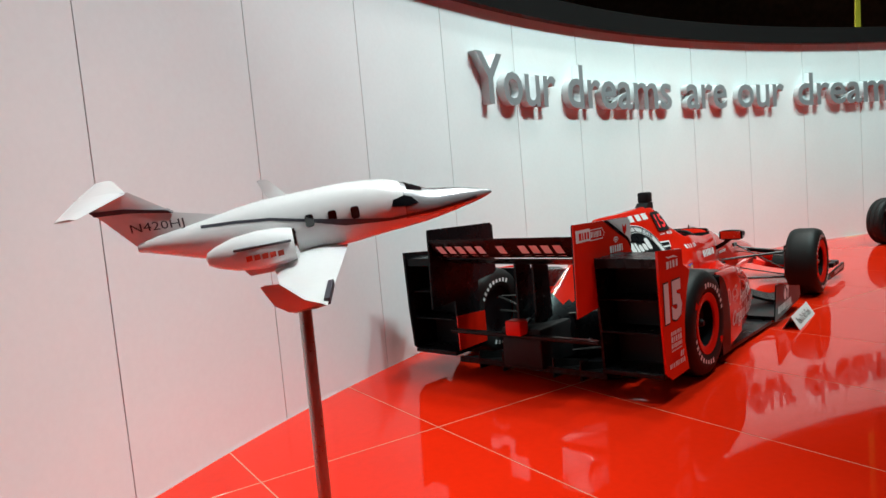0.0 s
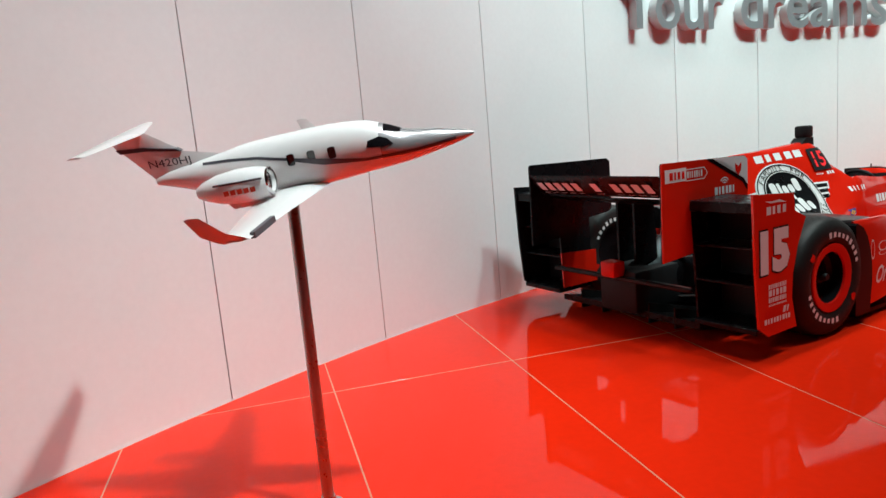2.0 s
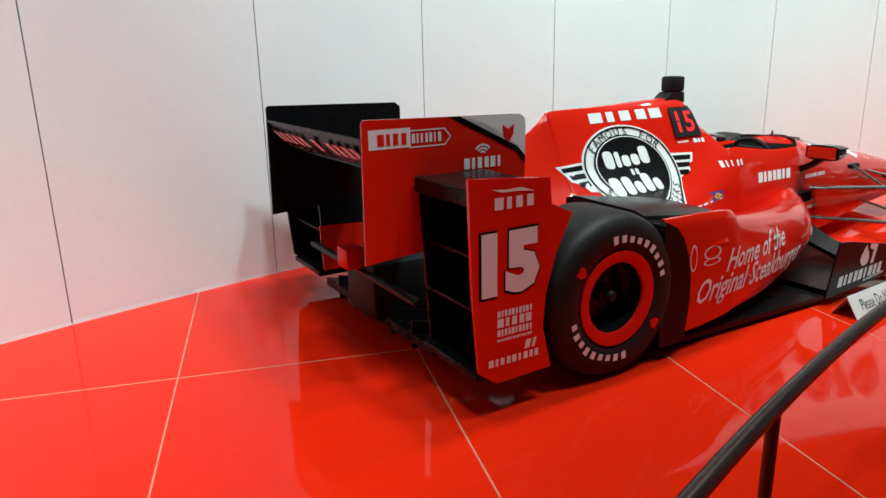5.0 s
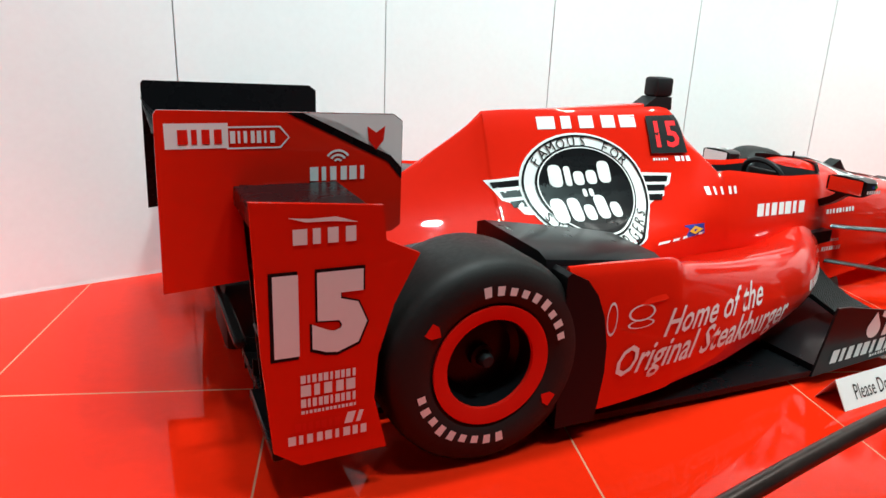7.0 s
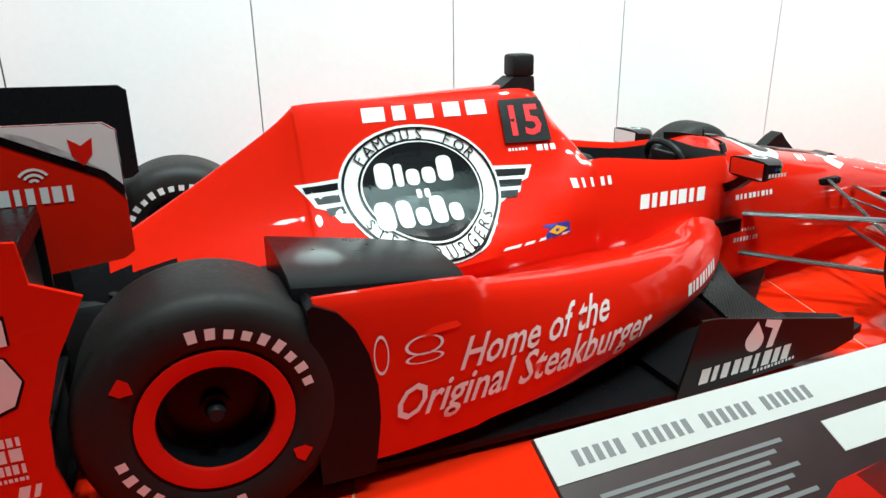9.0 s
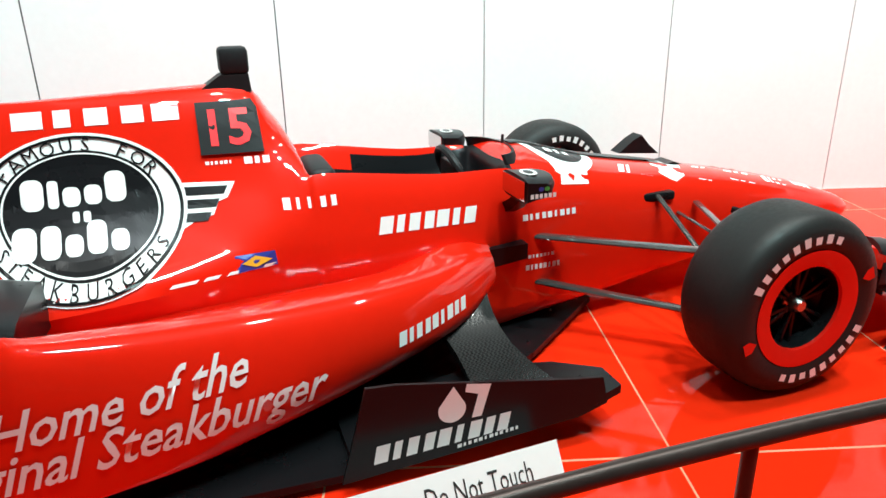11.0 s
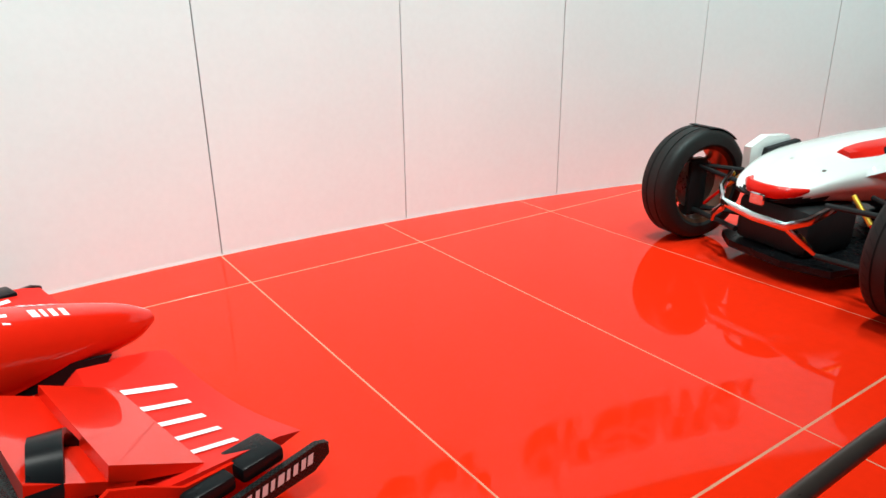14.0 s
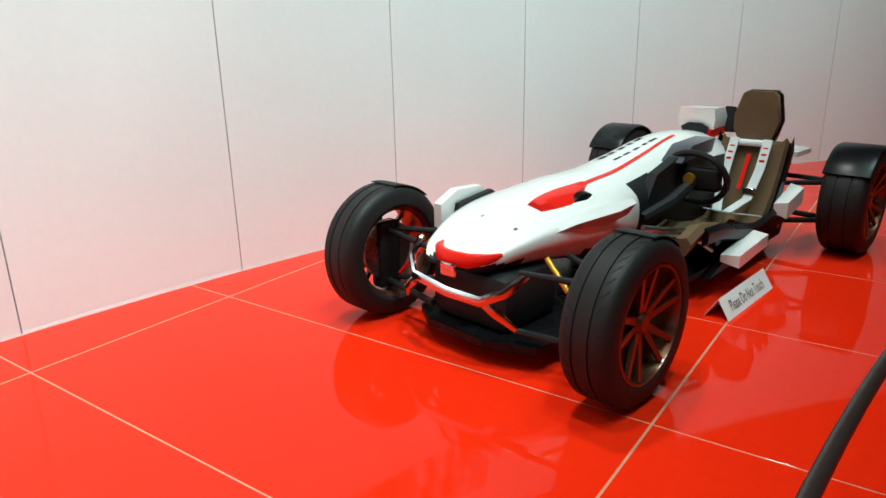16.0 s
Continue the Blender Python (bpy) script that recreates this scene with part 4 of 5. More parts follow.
block_row(cover, .655, .705, .06, ((.066, .088), (.032, .078), (.052, .055), (.052, .055), (.062, .088)), M_WHITE, .016, "white rounded name blocks")
block_row(cover, .80, .667, .0, ((.020, .030), (.022, .030)), M_WHITE, .016)
block_row(cover, .625, .578, .05, ((.070, .085), (.058, .082), (.052, .054), (.058, .084), (.052, .054)), M_WHITE, .016)
flank.bars(1.442, .655, .2, .034, 5, M_WHITE, rise=.0, label="thin white sponsor name", gap=.55)
flank.bars(1.756, .535, .385, .058, 7, M_WHITE, rise=-.03, slant=.25, label="bold white sponsor name", gap=.14)
cover.shape("fuel_badge", [(1.265, .538), (1.395, .538), (1.40, .49), (1.27, .487)], M_BLUE, .003, "small blue and yellow fuel badge")
cover.shape("fuel_badge", [(1.285, .513), (1.33, .532), (1.385, .514), (1.33, .495)], M_YELLOW, .0045)
cover.bars(1.06, .482, .34, .010, 4, M_WHITE, rise=.02, slant=1.2, label="white signature stroke", gap=.1)
flank.text("Home of the", .655, .335, .585, .105, M_WHITE, rise=.02, slant=.35, lift=.005, bold=.012, label="white script reading Home of the")
flank.text("Original Steakburger", .425, .185, 1.01, .145, M_WHITE, rise=.012, slant=.35, lift=.005, bold=.012, label="white script reading Original Steakburger")
flank.bars(1.71, .295, .30, .045, 9, M_WHITE, rise=.02, slant=.1, label="white tyre maker name", gap=.22)
flank.bars(2.345, .492, .25, .024, 9, M_WHITE, label="small white sponsor line", gap=.3)
flank.bars(2.37, .335, .12, .014, 7, M_WHITE, gap=.3)
flank.bars(2.36, .285, .16, .022, 8, M_WHITE, gap=.25)
for cx, cz, rx, rz in ((.415, .44, .022, .06), (.545, .445, .06, .03), (.545, .405, .06, .016)):
    band(flank, cx, cz, rx, rz, .84, 1.0, M_WHITE, .003, "outline_mark")
flank.shape("display_panel", [(1.205, .832), (1.41, .832), (1.405, .97), (1.39, .997), (1.205, .995)], M_DARK, .012, "black position display panel")
flank.text("15", 1.242, .857, .135, .115, M_LED, lift=.014, bold=.02, label="red lit number fifteen")
flank.bars(1.215, .80, .09, .010, 6, M_WHITE)
flank.bars(1.34, .795, .09, .022, 3, M_WHITE, gap=.15)

podd = Decals(car, [near_pod], base=-.985)
podd.text("15", -.70, .463, .272, .254, M_BLACK, lift=.0015, bold=.075, label="black outlined number fifteen")
podd.text("15", -.69, .473, .256, .235, M_WHITE, lift=.003, bold=.065, label="white number fifteen")
podd.bars(-.634, .787, .18, .042, 4, M_WHITE, label="white sponsor name", gap=.24)
podd.shape("swoosh", [(-.645, .860), (-.60, .846), (-.53, .845), (-.46, .838), (-.52, .857), (-.59, .855)], M_WHITE, .002)
for k, (zz, hh, c) in enumerate(((.392, .024, 10), (.352, .034, 5), (.318, .026, 10), (.298, .010, 14))):
    podd.bars(-.622, zz, .16, hh, c, M_WHITE, label="stacked white dealer name" if k == 0 else "", gap=.18)
podd.bars(-.64, .245, .13, .026, 7, M_REDFLAT, gap=.2)
podd.bars(-.50, .245, .06, .035, 2, M_WHITE, slant=.3)
podd.bars(-.66, .205, .235, .028, 9, M_WHITE, label="white tyre maker name", gap=.25)

wingd = Decals(car, [eps[0]], base=-.566)
wingd.shape("swoosh", [(-.555, 1.074), (-.44, 1.045), (-.32, .985), (-.23, .915), (-.18, .855), (-.18, 1.045), (-.21, 1.067)], M_BLACK, .0015, "black and white corner graphic")
wingd.shape("corner_panel", [(-.50, 1.072), (-.40, 1.045), (-.30, .995), (-.22, .935), (-.182, .895), (-.182, 1.044), (-.212, 1.065)], M_WHITE, .003)
wingd.shape("crest", [(-.30, 1.03), (-.27, 1.01), (-.24, 1.03), (-.245, .985), (-.27, .955), (-.295, .985)], M_REDFLAT, .0045, "small red bird crest")
wingd.shape("brand_box", [(-.90, .972), (-.725, .972), (-.725, 1.045), (-.90, 1.045)], M_WHITE, .0015, "white box of a sponsor mark")
wingd.bars(-.865, .985, .13, .042, 4, M_REDFLAT, lift=.003, gap=.2)
wingd.bars(-.72, .985, .135, .036, 7, M_WHITE, lift=.002, gap=.35)
for seg in ([(-.73, .968), (-.575, .968), (-.575, .973), (-.73, .973)], [(-.73, 1.030), (-.575, 1.030), (-.575, 1.035), (-.73, 1.035)], [(-.58, .968), (-.55, 1.0), (-.545, 1.0), (-.573, .968)], [(-.58, 1.035), (-.55, 1.0), (-.545, 1.0), (-.573, 1.035)]):
    wingd.shape("outline_mark", seg, M_WHITE, .002)
wingd.bars(-.485, .862, .19, .044, 6, M_WHITE, label="white sponsor name", gap=.24)
for rr in (.016, .030, .044):
    out = ellipse(-.395, .915, rr, rr, 12, 35, 145) + ellipse(-.395, .915, rr - .007, rr - .007, 12, 35, 145)[::-1]
    wingd.shape("signal_arc", out, M_WHITE, .002)

board = Decals(car, [o for o in car.children if o.name.startswith("bargeboard")][:1], base=-.995)
board.bars(1.55, .09, .42, .058, 9, M_WHITE, rise=.05, slant=.2, label="white oil brand name", gap=.2)
board.bars(1.80, .082, .2, .012, 12, M_WHITE, rise=.10)
board.shape("drop_mark", [(1.79, .325 - .035)] + ellipse(1.785, .215, .042, .042, 16, 20, -200) , M_WHITE, .002, "white drop mark")
board.shape("drop_mark", [(1.845, .175), (1.875, .175), (1.905, .275), (1.83, .29), (1.825, .265), (1.865, .25)], M_WHITE, .002)
foot = Decals(car, [o for o in car.children if o.name.startswith("foot_plate")][:1], base=-.985)
foot.bars(3.78, .078, .46, .034, 17, M_WHITE, rise=.035, slant=.2, label="white web address", gap=.25)

top = TopDecals(car, [body], base=.5)
top.shape("badge_ground", ellipse(2.60, 0, .165, .205), M_WHITE, .003, "round black and white badge")
top.shape("badge_disc", ellipse(2.60, 0, .125, .15), M_BLACK, .005)
for y in (-.09, -.01, .07):
    top.bars(2.53, y, .13, .04, 3, M_WHITE, lift=.007)
for sg in (-1, 1):
    top.shape("wing_mark", [(2.50, sg * .16), (2.68, sg * .15), (2.66, sg * .225), (2.53, sg * .235)], M_WHITE, .004)
    top.bars(2.84, sg * .13 - .03, .07, .06, 2, M_WHITE, slant=.5)
    top.bars(3.47, sg * .07 - .045, .16, .075, 3, M_WHITE, slant=.15, gap=.2)
    top.bars(3.70, sg * .06 - .03, .14, .05, 4, M_WHITE, slant=.15)
    top.bars(3.90, sg * .045 - .025, .12, .045, 4, M_WHITE)
top.shape("centre_stripe", [(2.40, -.02), (3.15, -.02), (3.15, .10), (2.40, .13)], M_BLACK, .0085, "black stripe along the nose", fine=.06)
top.text("15", 2.95, -.165, .27, .32, M_WHITE, lift=.003, bold=.05, label="large white number fifteen on the nose")
top.bars(3.27, -.14, .09, .10, 2, M_WHITE, slant=.3, gap=.15)
wing_ob = [o for o in car.children if o.name.startswith("front_wing")]
wtop = TopDecals(car, wing_ob, base=.2)
for sg in (-1, 1):
    for k in range(5):
        y0 = sg * (.28 + .115 * k)
        wtop.shape("wing_letter", [(4.00 - .02 * k, y0), (4.00 - .02 * k, y0 + sg * .03), (4.19 - .02 * k, y0 + sg * .08), (4.19 - .02 * k, y0 + sg * .05)], M_WHITE, .003, "white sponsor letter mark" if k == 0 else "")
for k in range(12):
    if k in (5, 7):
        continue
    y0, y1 = .50 - .083 * k, .50 - .083 * k - .055
    bm = bmesh.new()
    bm.faces.new([bm.verts.new(p) for p in ((-.842, y0, .895), (-.842, y1, .895), (-.918, y1, .968), (-.918, y0, .968))])
    part("flap_mark", bm, M_WHITE, car, "pale sponsor mark on the rear flap" if k == 0 else "", smooth=False)

# ---- model jet on its stand ----
M_PEARL = material("pearl_white_paint", (0.80, 0.80, 0.80), 0.35, coat=0.7, grain=0.02)
M_SILVER = material("silver_nose_paint", (0.55, 0.56, 0.58), 0.25, metal=0.6, coat=0.6, grain=0.02)
M_GLASS_DARK = material("dark_window_glass", (0.008, 0.008, 0.01), 0.05, coat=0.5)
M_STRIPE = material("dark_grey_stripe", (0.06, 0.06, 0.075), 0.3, coat=0.5)
M_ORANGE = material("red_brand_vinyl", (0.6, 0.05, 0.02), 0.4)

jet = thing("model_jet", pose(2.195, 1.269, 1.341, 0, 0, -35.4) @ pose(0, 0, 0, 13, -5.2, 0), "pearl white scale model business jet on a steel pole", "model aircraft")


def oval(top_z, bot_z, hw):
    c, h = (top_z + bot_z) / 2, (top_z - bot_z) / 2
    return [(hw * math.sin(radians(a)), c - h * math.cos(radians(a))) for a in (0, 35, 65, 90, 115, 145, 180)]


FUS = [(0.0, oval(.004, -.004, .004)), (-.04, oval(.018, -.018, .02)), (-.12, oval(.036, -.036, .042)), (-.22, oval(.052, -.054, .06)), (-.29, oval(.082, -.062, .07)), (-.36, oval(.105, -.068, .076)), (-.48, oval(.114, -.080, .08)), (-.62, oval(.110, -.092, .08)), (-.76, oval(.102, -.090, .076)), (-.87, oval(.084, -.062, .066)), (-.97, oval(.070, -.03, .05)), (-1.06, oval(.055, .0, .032)), (-1.11, oval(.038, .014, .014))]
fus = part("fuselage", skin(bmesh.new(), FUS, per=3, sub=4), [M_PEARL, M_SILVER], jet)
for p in fus.data.polygons:
    if p.center.x > -.30 and p.center.z > -.02:
        p.material_index = 1


def wing_plate(bm, root, tip, thick):
    """A thin tapered wing between a root chord and a tip chord, each (front, back)."""
    def chord(f, b, th):
        f, b = Vector(f), Vector(b)
        m1, m2 = f.lerp(b, .3), f.lerp(b, .7)
        up = Vector((0, 0, th)) if abs(f.z - tip[0][2]) < 1 else up
        return [f, m1 + up, m2 + up * .8, b, m2 - up * .3, m1 - up * .5]
    loft(bm, [chord(*root, thick), chord(*tip, thick * .5)])
    return bm


for sg in (-1, 1):
    wing = part("wing", wing_plate(bmesh.new(), ((-.50, sg * .05, -.07), (-.74, sg * .05, -.07)), ((-.615, sg * .575, -.045), (-.705, sg * .575, -.045)), .014), M_PEARL, jet)
    bm = bmesh.new()
    loft(bm, [[(-.617, sg * .57, -.045), (-.69, sg * .57, -.051), (-.707, sg * .57, -.045), (-.69, sg * .57, -.041)], [(-.665, sg * .597, -.012), (-.72, sg * .597, -.016), (-.735, sg * .597, -.012), (-.72, sg * .597, -.008)], [(-.715, sg * .612, .045), (-.745, sg * .612, .042), (-.757, sg * .612, .045), (-.745, sg * .612, .048)]])
    part("winglet", bm, M_PEARL, wing)
    bm = bmesh.new()
    plate(bm, [(-.583, sg * .43), (-.606, sg * .55), (-.620, sg * .55), (-.597, sg * .43)], "z", -.054, -.036)
    part("leading_edge", bm, M_STRIPE, wing)
    nac = [(-.655, .034), (-.662, .046), (-.70, .054), (-.76, .056), (-.83, .048), (-.88, .032), (-.905, .018), (-.91, .004)]
    bm = bmesh.new()
    lathe(bm, [(.032, -.668)] + [(r, x) for x, r in nac], "x", 28, (0, sg * .165, .0))
    engine = part("engine", bm, M_PEARL, jet)
    bm = bmesh.new()
    lathe(bm, [(.038, -.652), (.046, -.655), (.046, -.666), (.037, -.67), (.035, -.69), (.001, -.69)], "x", 28, (0, sg * .165, .0))
    part("intake", bm, M_CHROME, engine, "polished intake lip")
    bm = bmesh.new()
    plate(bm, [(-.69, -.07), (-.80, -.07), (-.85, -.01), (-.70, -.01)], "y", sg * .155, sg * .173)
    part("pylon", bm, M_PEARL, engine)
    bm = bmesh.new()
    box(bm, -.83, -.67, sg * .214 - .004, sg * .214 + .004, .022, .028)
    part("stripe", bm, M_STRIPE, engine)
    wing_plate_bm = wing_plate(bmesh.new(), ((-1.105, 0, .195), (-1.245, 0, .195)), ((-1.185, sg * .25, .195), (-1.24, sg * .25, .195)), .008)
    part("tailplane", wing_plate_bm, M_PEARL, jet)
    for x in (-.465, -.535, -.605):
        bm = bmesh.new()
        out = [(x + u, .035 + v) for u, v in rounded(.026, .038, .008)]
        plate(bm, out, "y", sg * .074, sg * .0805)
        part("cabin_window", bm, M_GLASS_DARK, jet)
TopDecals(jet, [fus], base=.07, lift=.002).shape("windscreen", [(-.238, -.026), (-.238, .026), (-.29, .044), (-.29, -.044)], M_GLASS_DARK, .002, "dark windscreen", fine=.012)
Decals(jet, [fus], base=-.07, lift=.002).shape("cockpit_window", [(-.262, .026), (-.30, .022), (-.35, .03), (-.342, .05), (-.305, .056), (-.28, .046)], M_GLASS_DARK, .002, "dark side window", fine=.012)
bm = bmesh.new()
loft(bm, [[(-.80, 0, .07), (-.92, .013, .055), (-1.06, .013, .03), (-1.11, 0, .028), (-1.06, -.013, .03), (-.92, -.013, .055)], [(-.985, 0, .115), (-1.03, .009, .115), (-1.14, .009, .115), (-1.178, 0, .115), (-1.14, -.009, .115), (-1.03, -.009, .115)], [(-1.10, 0, .198), (-1.14, .006, .198), (-1.21, .006, .198), (-1.247, 0, .198), (-1.21, -.006, .198), (-1.14, -.006, .198)]])
fin = part("fin", bm, M_PEARL, jet, "upright tail fin with dark band and registration")
bm = bmesh.new()
plate(bm, [(-1.005, .128), (-1.12, .152), (-1.213, .158), (-1.202, .143), (-1.11, .138), (-.99, .117)], "y", -.0115, .0115)
part("fin_band", bm, M_STRIPE, fin)
me = text_mesh("N420HJ", 1.0, 0, 2)
bm = bmesh.new()
bm.from_mesh(me)
bpy.data.meshes.remove(me)
xs, ys = [v.co.x for v in bm.verts], [v.co.y for v in bm.verts]
for v in bm.verts:
    u, w = (v.co.x - min(xs)) / (max(xs) - min(xs)), (v.co.y - min(ys)) / (max(ys) - min(ys))
    v.co = Vector((-1.115 + .15 * u, -.0145, .070 + .034 * w - .006 * u))
part("registration", bm, M_STRIPE, fin, "dark registration N420HJ", smooth=False)
jd = Decals(jet, [fus], base=-.08, lift=.0015)
pts = [(-.06, -.006), (-.2, -.016), (-.36, -.014), (-.5, .0), (-.62, .035), (-.72, .055), (-.82, .062), (-.92, .062)]
jd.shape("cheat_line", pts + [(x, z + .011 - .004 * k / 7) for k, (x, z) in list(enumerate(pts))[::-1]], M_STRIPE, .0015, "dark sweeping cheat line")
bm = bmesh.new()
for k in range(5):
    x0 = -.80 + .022 * k
    bm.faces.new([bm.verts.new(p) for p in ((x0, -.2225, -.012), (x0 + .017, -.2225, -.010), (x0 + .017, -.2225, .006), (x0, -.2225, .004))])
part("engine_mark", bm, M_ORANGE, jet, "small red maker mark on the engine", smooth=False)

stand = thing("display_pole", pose(1.672, 1.645, 0), "brushed steel pole with round foot under the model jet", "stand")
bm = bmesh.new()
tube(bm, [(0, 0, .012), (0, 0, 1.235)], .021, 20)
part("pole", bm, M_STEEL, stand)
bm = bmesh.new()
lathe(bm, [(.001, 0), (.062, 0), (.062, .022), (.055, .03), (.03, .034), (.026, .06), (.001, .06)], "z", 32)
part("foot", bm, M_CHROME, stand, "polished round foot")

# ---- white open two-seater concept vehicle ----
M_WHITEPAINT = material("pearl_white_body_paint", (0.80, 0.78, 0.76), 0.25, coat=0.9, grain=0.02)
M_BROWN = material("brown_alcantara", (0.12, 0.068, 0.03), 0.9, grain=0.25, grain_scale=120, bump=0.4, bump_scale=400)
M_BRONZE = material("bronze_wheel_paint", (0.13, 0.045, 0.022), 0.35, metal=0.7, coat=0.4, grain=0.1)
M_BELT = material("pale_grey_webbing", (0.58, 0.58, 0.58), 0.8, grain=0.1, grain_scale=200)
M_SILVER = material("cast_silver_frame", (0.66, 0.65, 0.64), 0.3, metal=0.85, grain=0.06, grain_scale=60, bump=0.03, bump_scale=60)
M_GOLD = material("gold_anodised", (0.6, 0.33, 0.04), 0.3, metal=0.8)
rod = thing("concept_roadster", pose(11.73, 1.12, 0, 0, 0, 156.3), "white and red open concept vehicle with exposed wheels", "vehicle")


def road_wheel(x, y, r, w, side, steer=0.0, phase=0.0):
    bm = bmesh.new()
    h = w / 2
    prof = [(r * .70, h - .012), (r * .74, h), (r * .88, h), (r * .96, h - .014), (r, h - .034), (r, h * .36), (r - .006, h * .34), (r - .006, h * .28), (r, h * .26), (r, 0)]
    prof = prof + [(a, -b) for a, b in prof[-2::-1]]
    lathe(bm, prof, "y", 56, (0, 0, 0))
    tyre = part("wheel", bm, M_RUBBER, rod, "treaded black road tyre")
    tyre.matrix_basis = pose(x, y, r, 0, 0, steer)
    bm = bmesh.new()
    lathe(bm, [(r * .71, side * (h - .012)), (r * .715, side * (h - .004)), (r * .68, side * (h - .002)), (r * .66, side * (h - .02)), (r * .64, side * (h - .06)), (r * .64, -side * (h - .03)), (r * .7, -side * (h - .012))], "y", 48)
    part("rim", bm, M_BRONZE, tyre, "dark bronze rim")
    for k in range(10):
        a = 36 * k + (5 if k % 2 else -5) + phase
        bm = bmesh.new()
        loft(bm, [[(.03, side * (h - .055) - .01, -.016), (.03, side * (h - .055) + .01, -.016), (.03, side * (h - .055) + .01, .016), (.03, side * (h - .055) - .01, .016)], [(r * .66, side * (h - .016) - .008, -.010), (r * .66, side * (h - .016) + .008, -.010), (r * .66, side * (h - .016) + .008, .010), (r * .66, side * (h - .016) - .008, .010)]])
        part("spoke", rot_y(bm, a), M_BRONZE, tyre)
    bm = bmesh.new()
    lathe(bm, [(.001, side * (h - .03)), (.03, side * (h - .03)), (.045, side * (h - .045)), (.05, side * (h - .08)), (.001, side * (h - .08))], "y", 24)
    part("hub", bm, M_BRONZE, tyre)
    bm = bmesh.new()
    lathe(bm, [(.001, side * .0), (.15, side * .0), (.15, -side * .02), (.001, -side * .02)], "y", 32)
    part("brake_disc", bm, M_STEEL, tyre)
    bm = bmesh.new()
    for k in range(40):
        for s in (-1, 1):
            a0 = 9 * k + (4.5 if s > 0 else 0)
            p0, p1 = radians(a0), radians(a0 + 6)
            vs = [((r + .0012) * math.cos(q), yy, (r + .0012) * math.sin(q)) for q, yy in ((p0, s * h * .4), (p0 + .025, s * h * .4), (p1 + .025, s * (h - .036)), (p1, s * (h - .036)))]
            bm.faces.new([bm.verts.new(v) for v in vs])
    tagged(part("tread_cut", bm, M_DARK, tyre, "dark slanted tread grooves", smooth=False), kind="stuff")
    return tyre


RFW = 0.325
road_wheel(.05, .69, RFW, .21, 1, 0, 8)
road_wheel(.05, -.66, RFW, .21, -1)
road_wheel(-2.50, .80, .325, .25, 1, 0, 15)
road_wheel(-2.50, -.80, .325, .25, -1)
for y in (.69, -.66):
    bm = bmesh.new()
    rows = []
    for k in range(13):
        a = radians(90 + 42 * k / 12)
        rows.append([(.05 + rr * math.cos(a), y + yy, RFW + rr * math.sin(a)) for rr, yy in ((.328, -.085), (.328, .085), (.333, .08), (.333, -.08))])
    loft(bm, rows)
    part("wheel_guard", bm, M_DARK, rod, "thin black guard over the tyre")
for y in (.80, -.80):
    bm = bmesh.new()
    rows = []
    for k in range(15):
        a = radians(35 + 115 * k / 14)
        rows.append([(-2.50 + rr * math.cos(a), y + yy, .325 + rr * math.sin(a)) for rr, yy in ((.322, -.129), (.322, .129), (.334, .127), (.342, .105), (.343, 0), (.342, -.105), (.334, -.127))])
    loft(bm, rows)
    part("wheel_guard", bm, M_BLACK, rod, "glossy black guard over the tyre")


def roadhalf(top_z, bot_z, hw, shoulder=.7):
    return [(0, bot_z), (hw * .7, bot_z), (hw * .95, bot_z + (top_z - bot_z) * .3), (hw, bot_z + (top_z - bot_z) * .55), (hw * .93, bot_z + (top_z - bot_z) * .75), (hw * shoulder * .8, top_z - .03), (0, top_z)]


SHELL = [(.19, roadhalf(.43, .39, .13)), (.10, roadhalf(.49, .37, .20)), (-.1, roadhalf(.565, .37, .27)), (-.35, roadhalf(.615, .34, .32)), (-.7, roadhalf(.642, .26, .33)), (-1.0, roadhalf(.65, .22, .29)), (-1.35, roadhalf(.69, .2, .27)), (-1.7, roadhalf(.735, .2, .27)), (-2.05, roadhalf(.73, .2, .26)), (-2.4, roadhalf(.64, .25, .22)), (-2.7, roadhalf(.52, .3, .14))]
shell = part("body", skin(bmesh.new(), SHELL), [M_WHITEPAINT, M_DARK], rod, "smooth white body shell")
shell.location.y = -.10
for p in shell.data.polygons:
    c = p.center
    if c.z < .36 or (c.x > -.02 and c.z < .42) or (c.x < -.95 and c.y > .20 and c.z < .60):
        p.material_index = 1
rtop = TopDecals(rod, [shell], base=.6)
bm = bmesh.new()
tube(bm, [(.07, -.225, .455), (.135, -.20, .447), (.185, -.14, .44), (.2, -.06, .437), (.185, .02, .44), (.135, .08, .447), (.07, .105, .455)], [.008, .02, .027, .03, .027, .02, .008], 10, 1.2)
part("red_lip", bm, M_REDFLAT, rod, "red lip along the nose edge")
rtop.shape("red_stripe", [(-.5, .05), (-1.75, -.03), (-1.75, -.05), (-.5, .02)], M_REDFLAT, .003, "thin red stripe", fine=.08)
rtop.bars(-1.62, -.20, .50, .12, 5, M_DARK, lift=.003, label="dark maker name on the body", gap=.25)
for y in (-.13, .06):
    rtop.shape("bolt_cap", ellipse(-.08, y, .010, .010, 10), M_STEEL, .002)
bm = bmesh.new()
rows = []
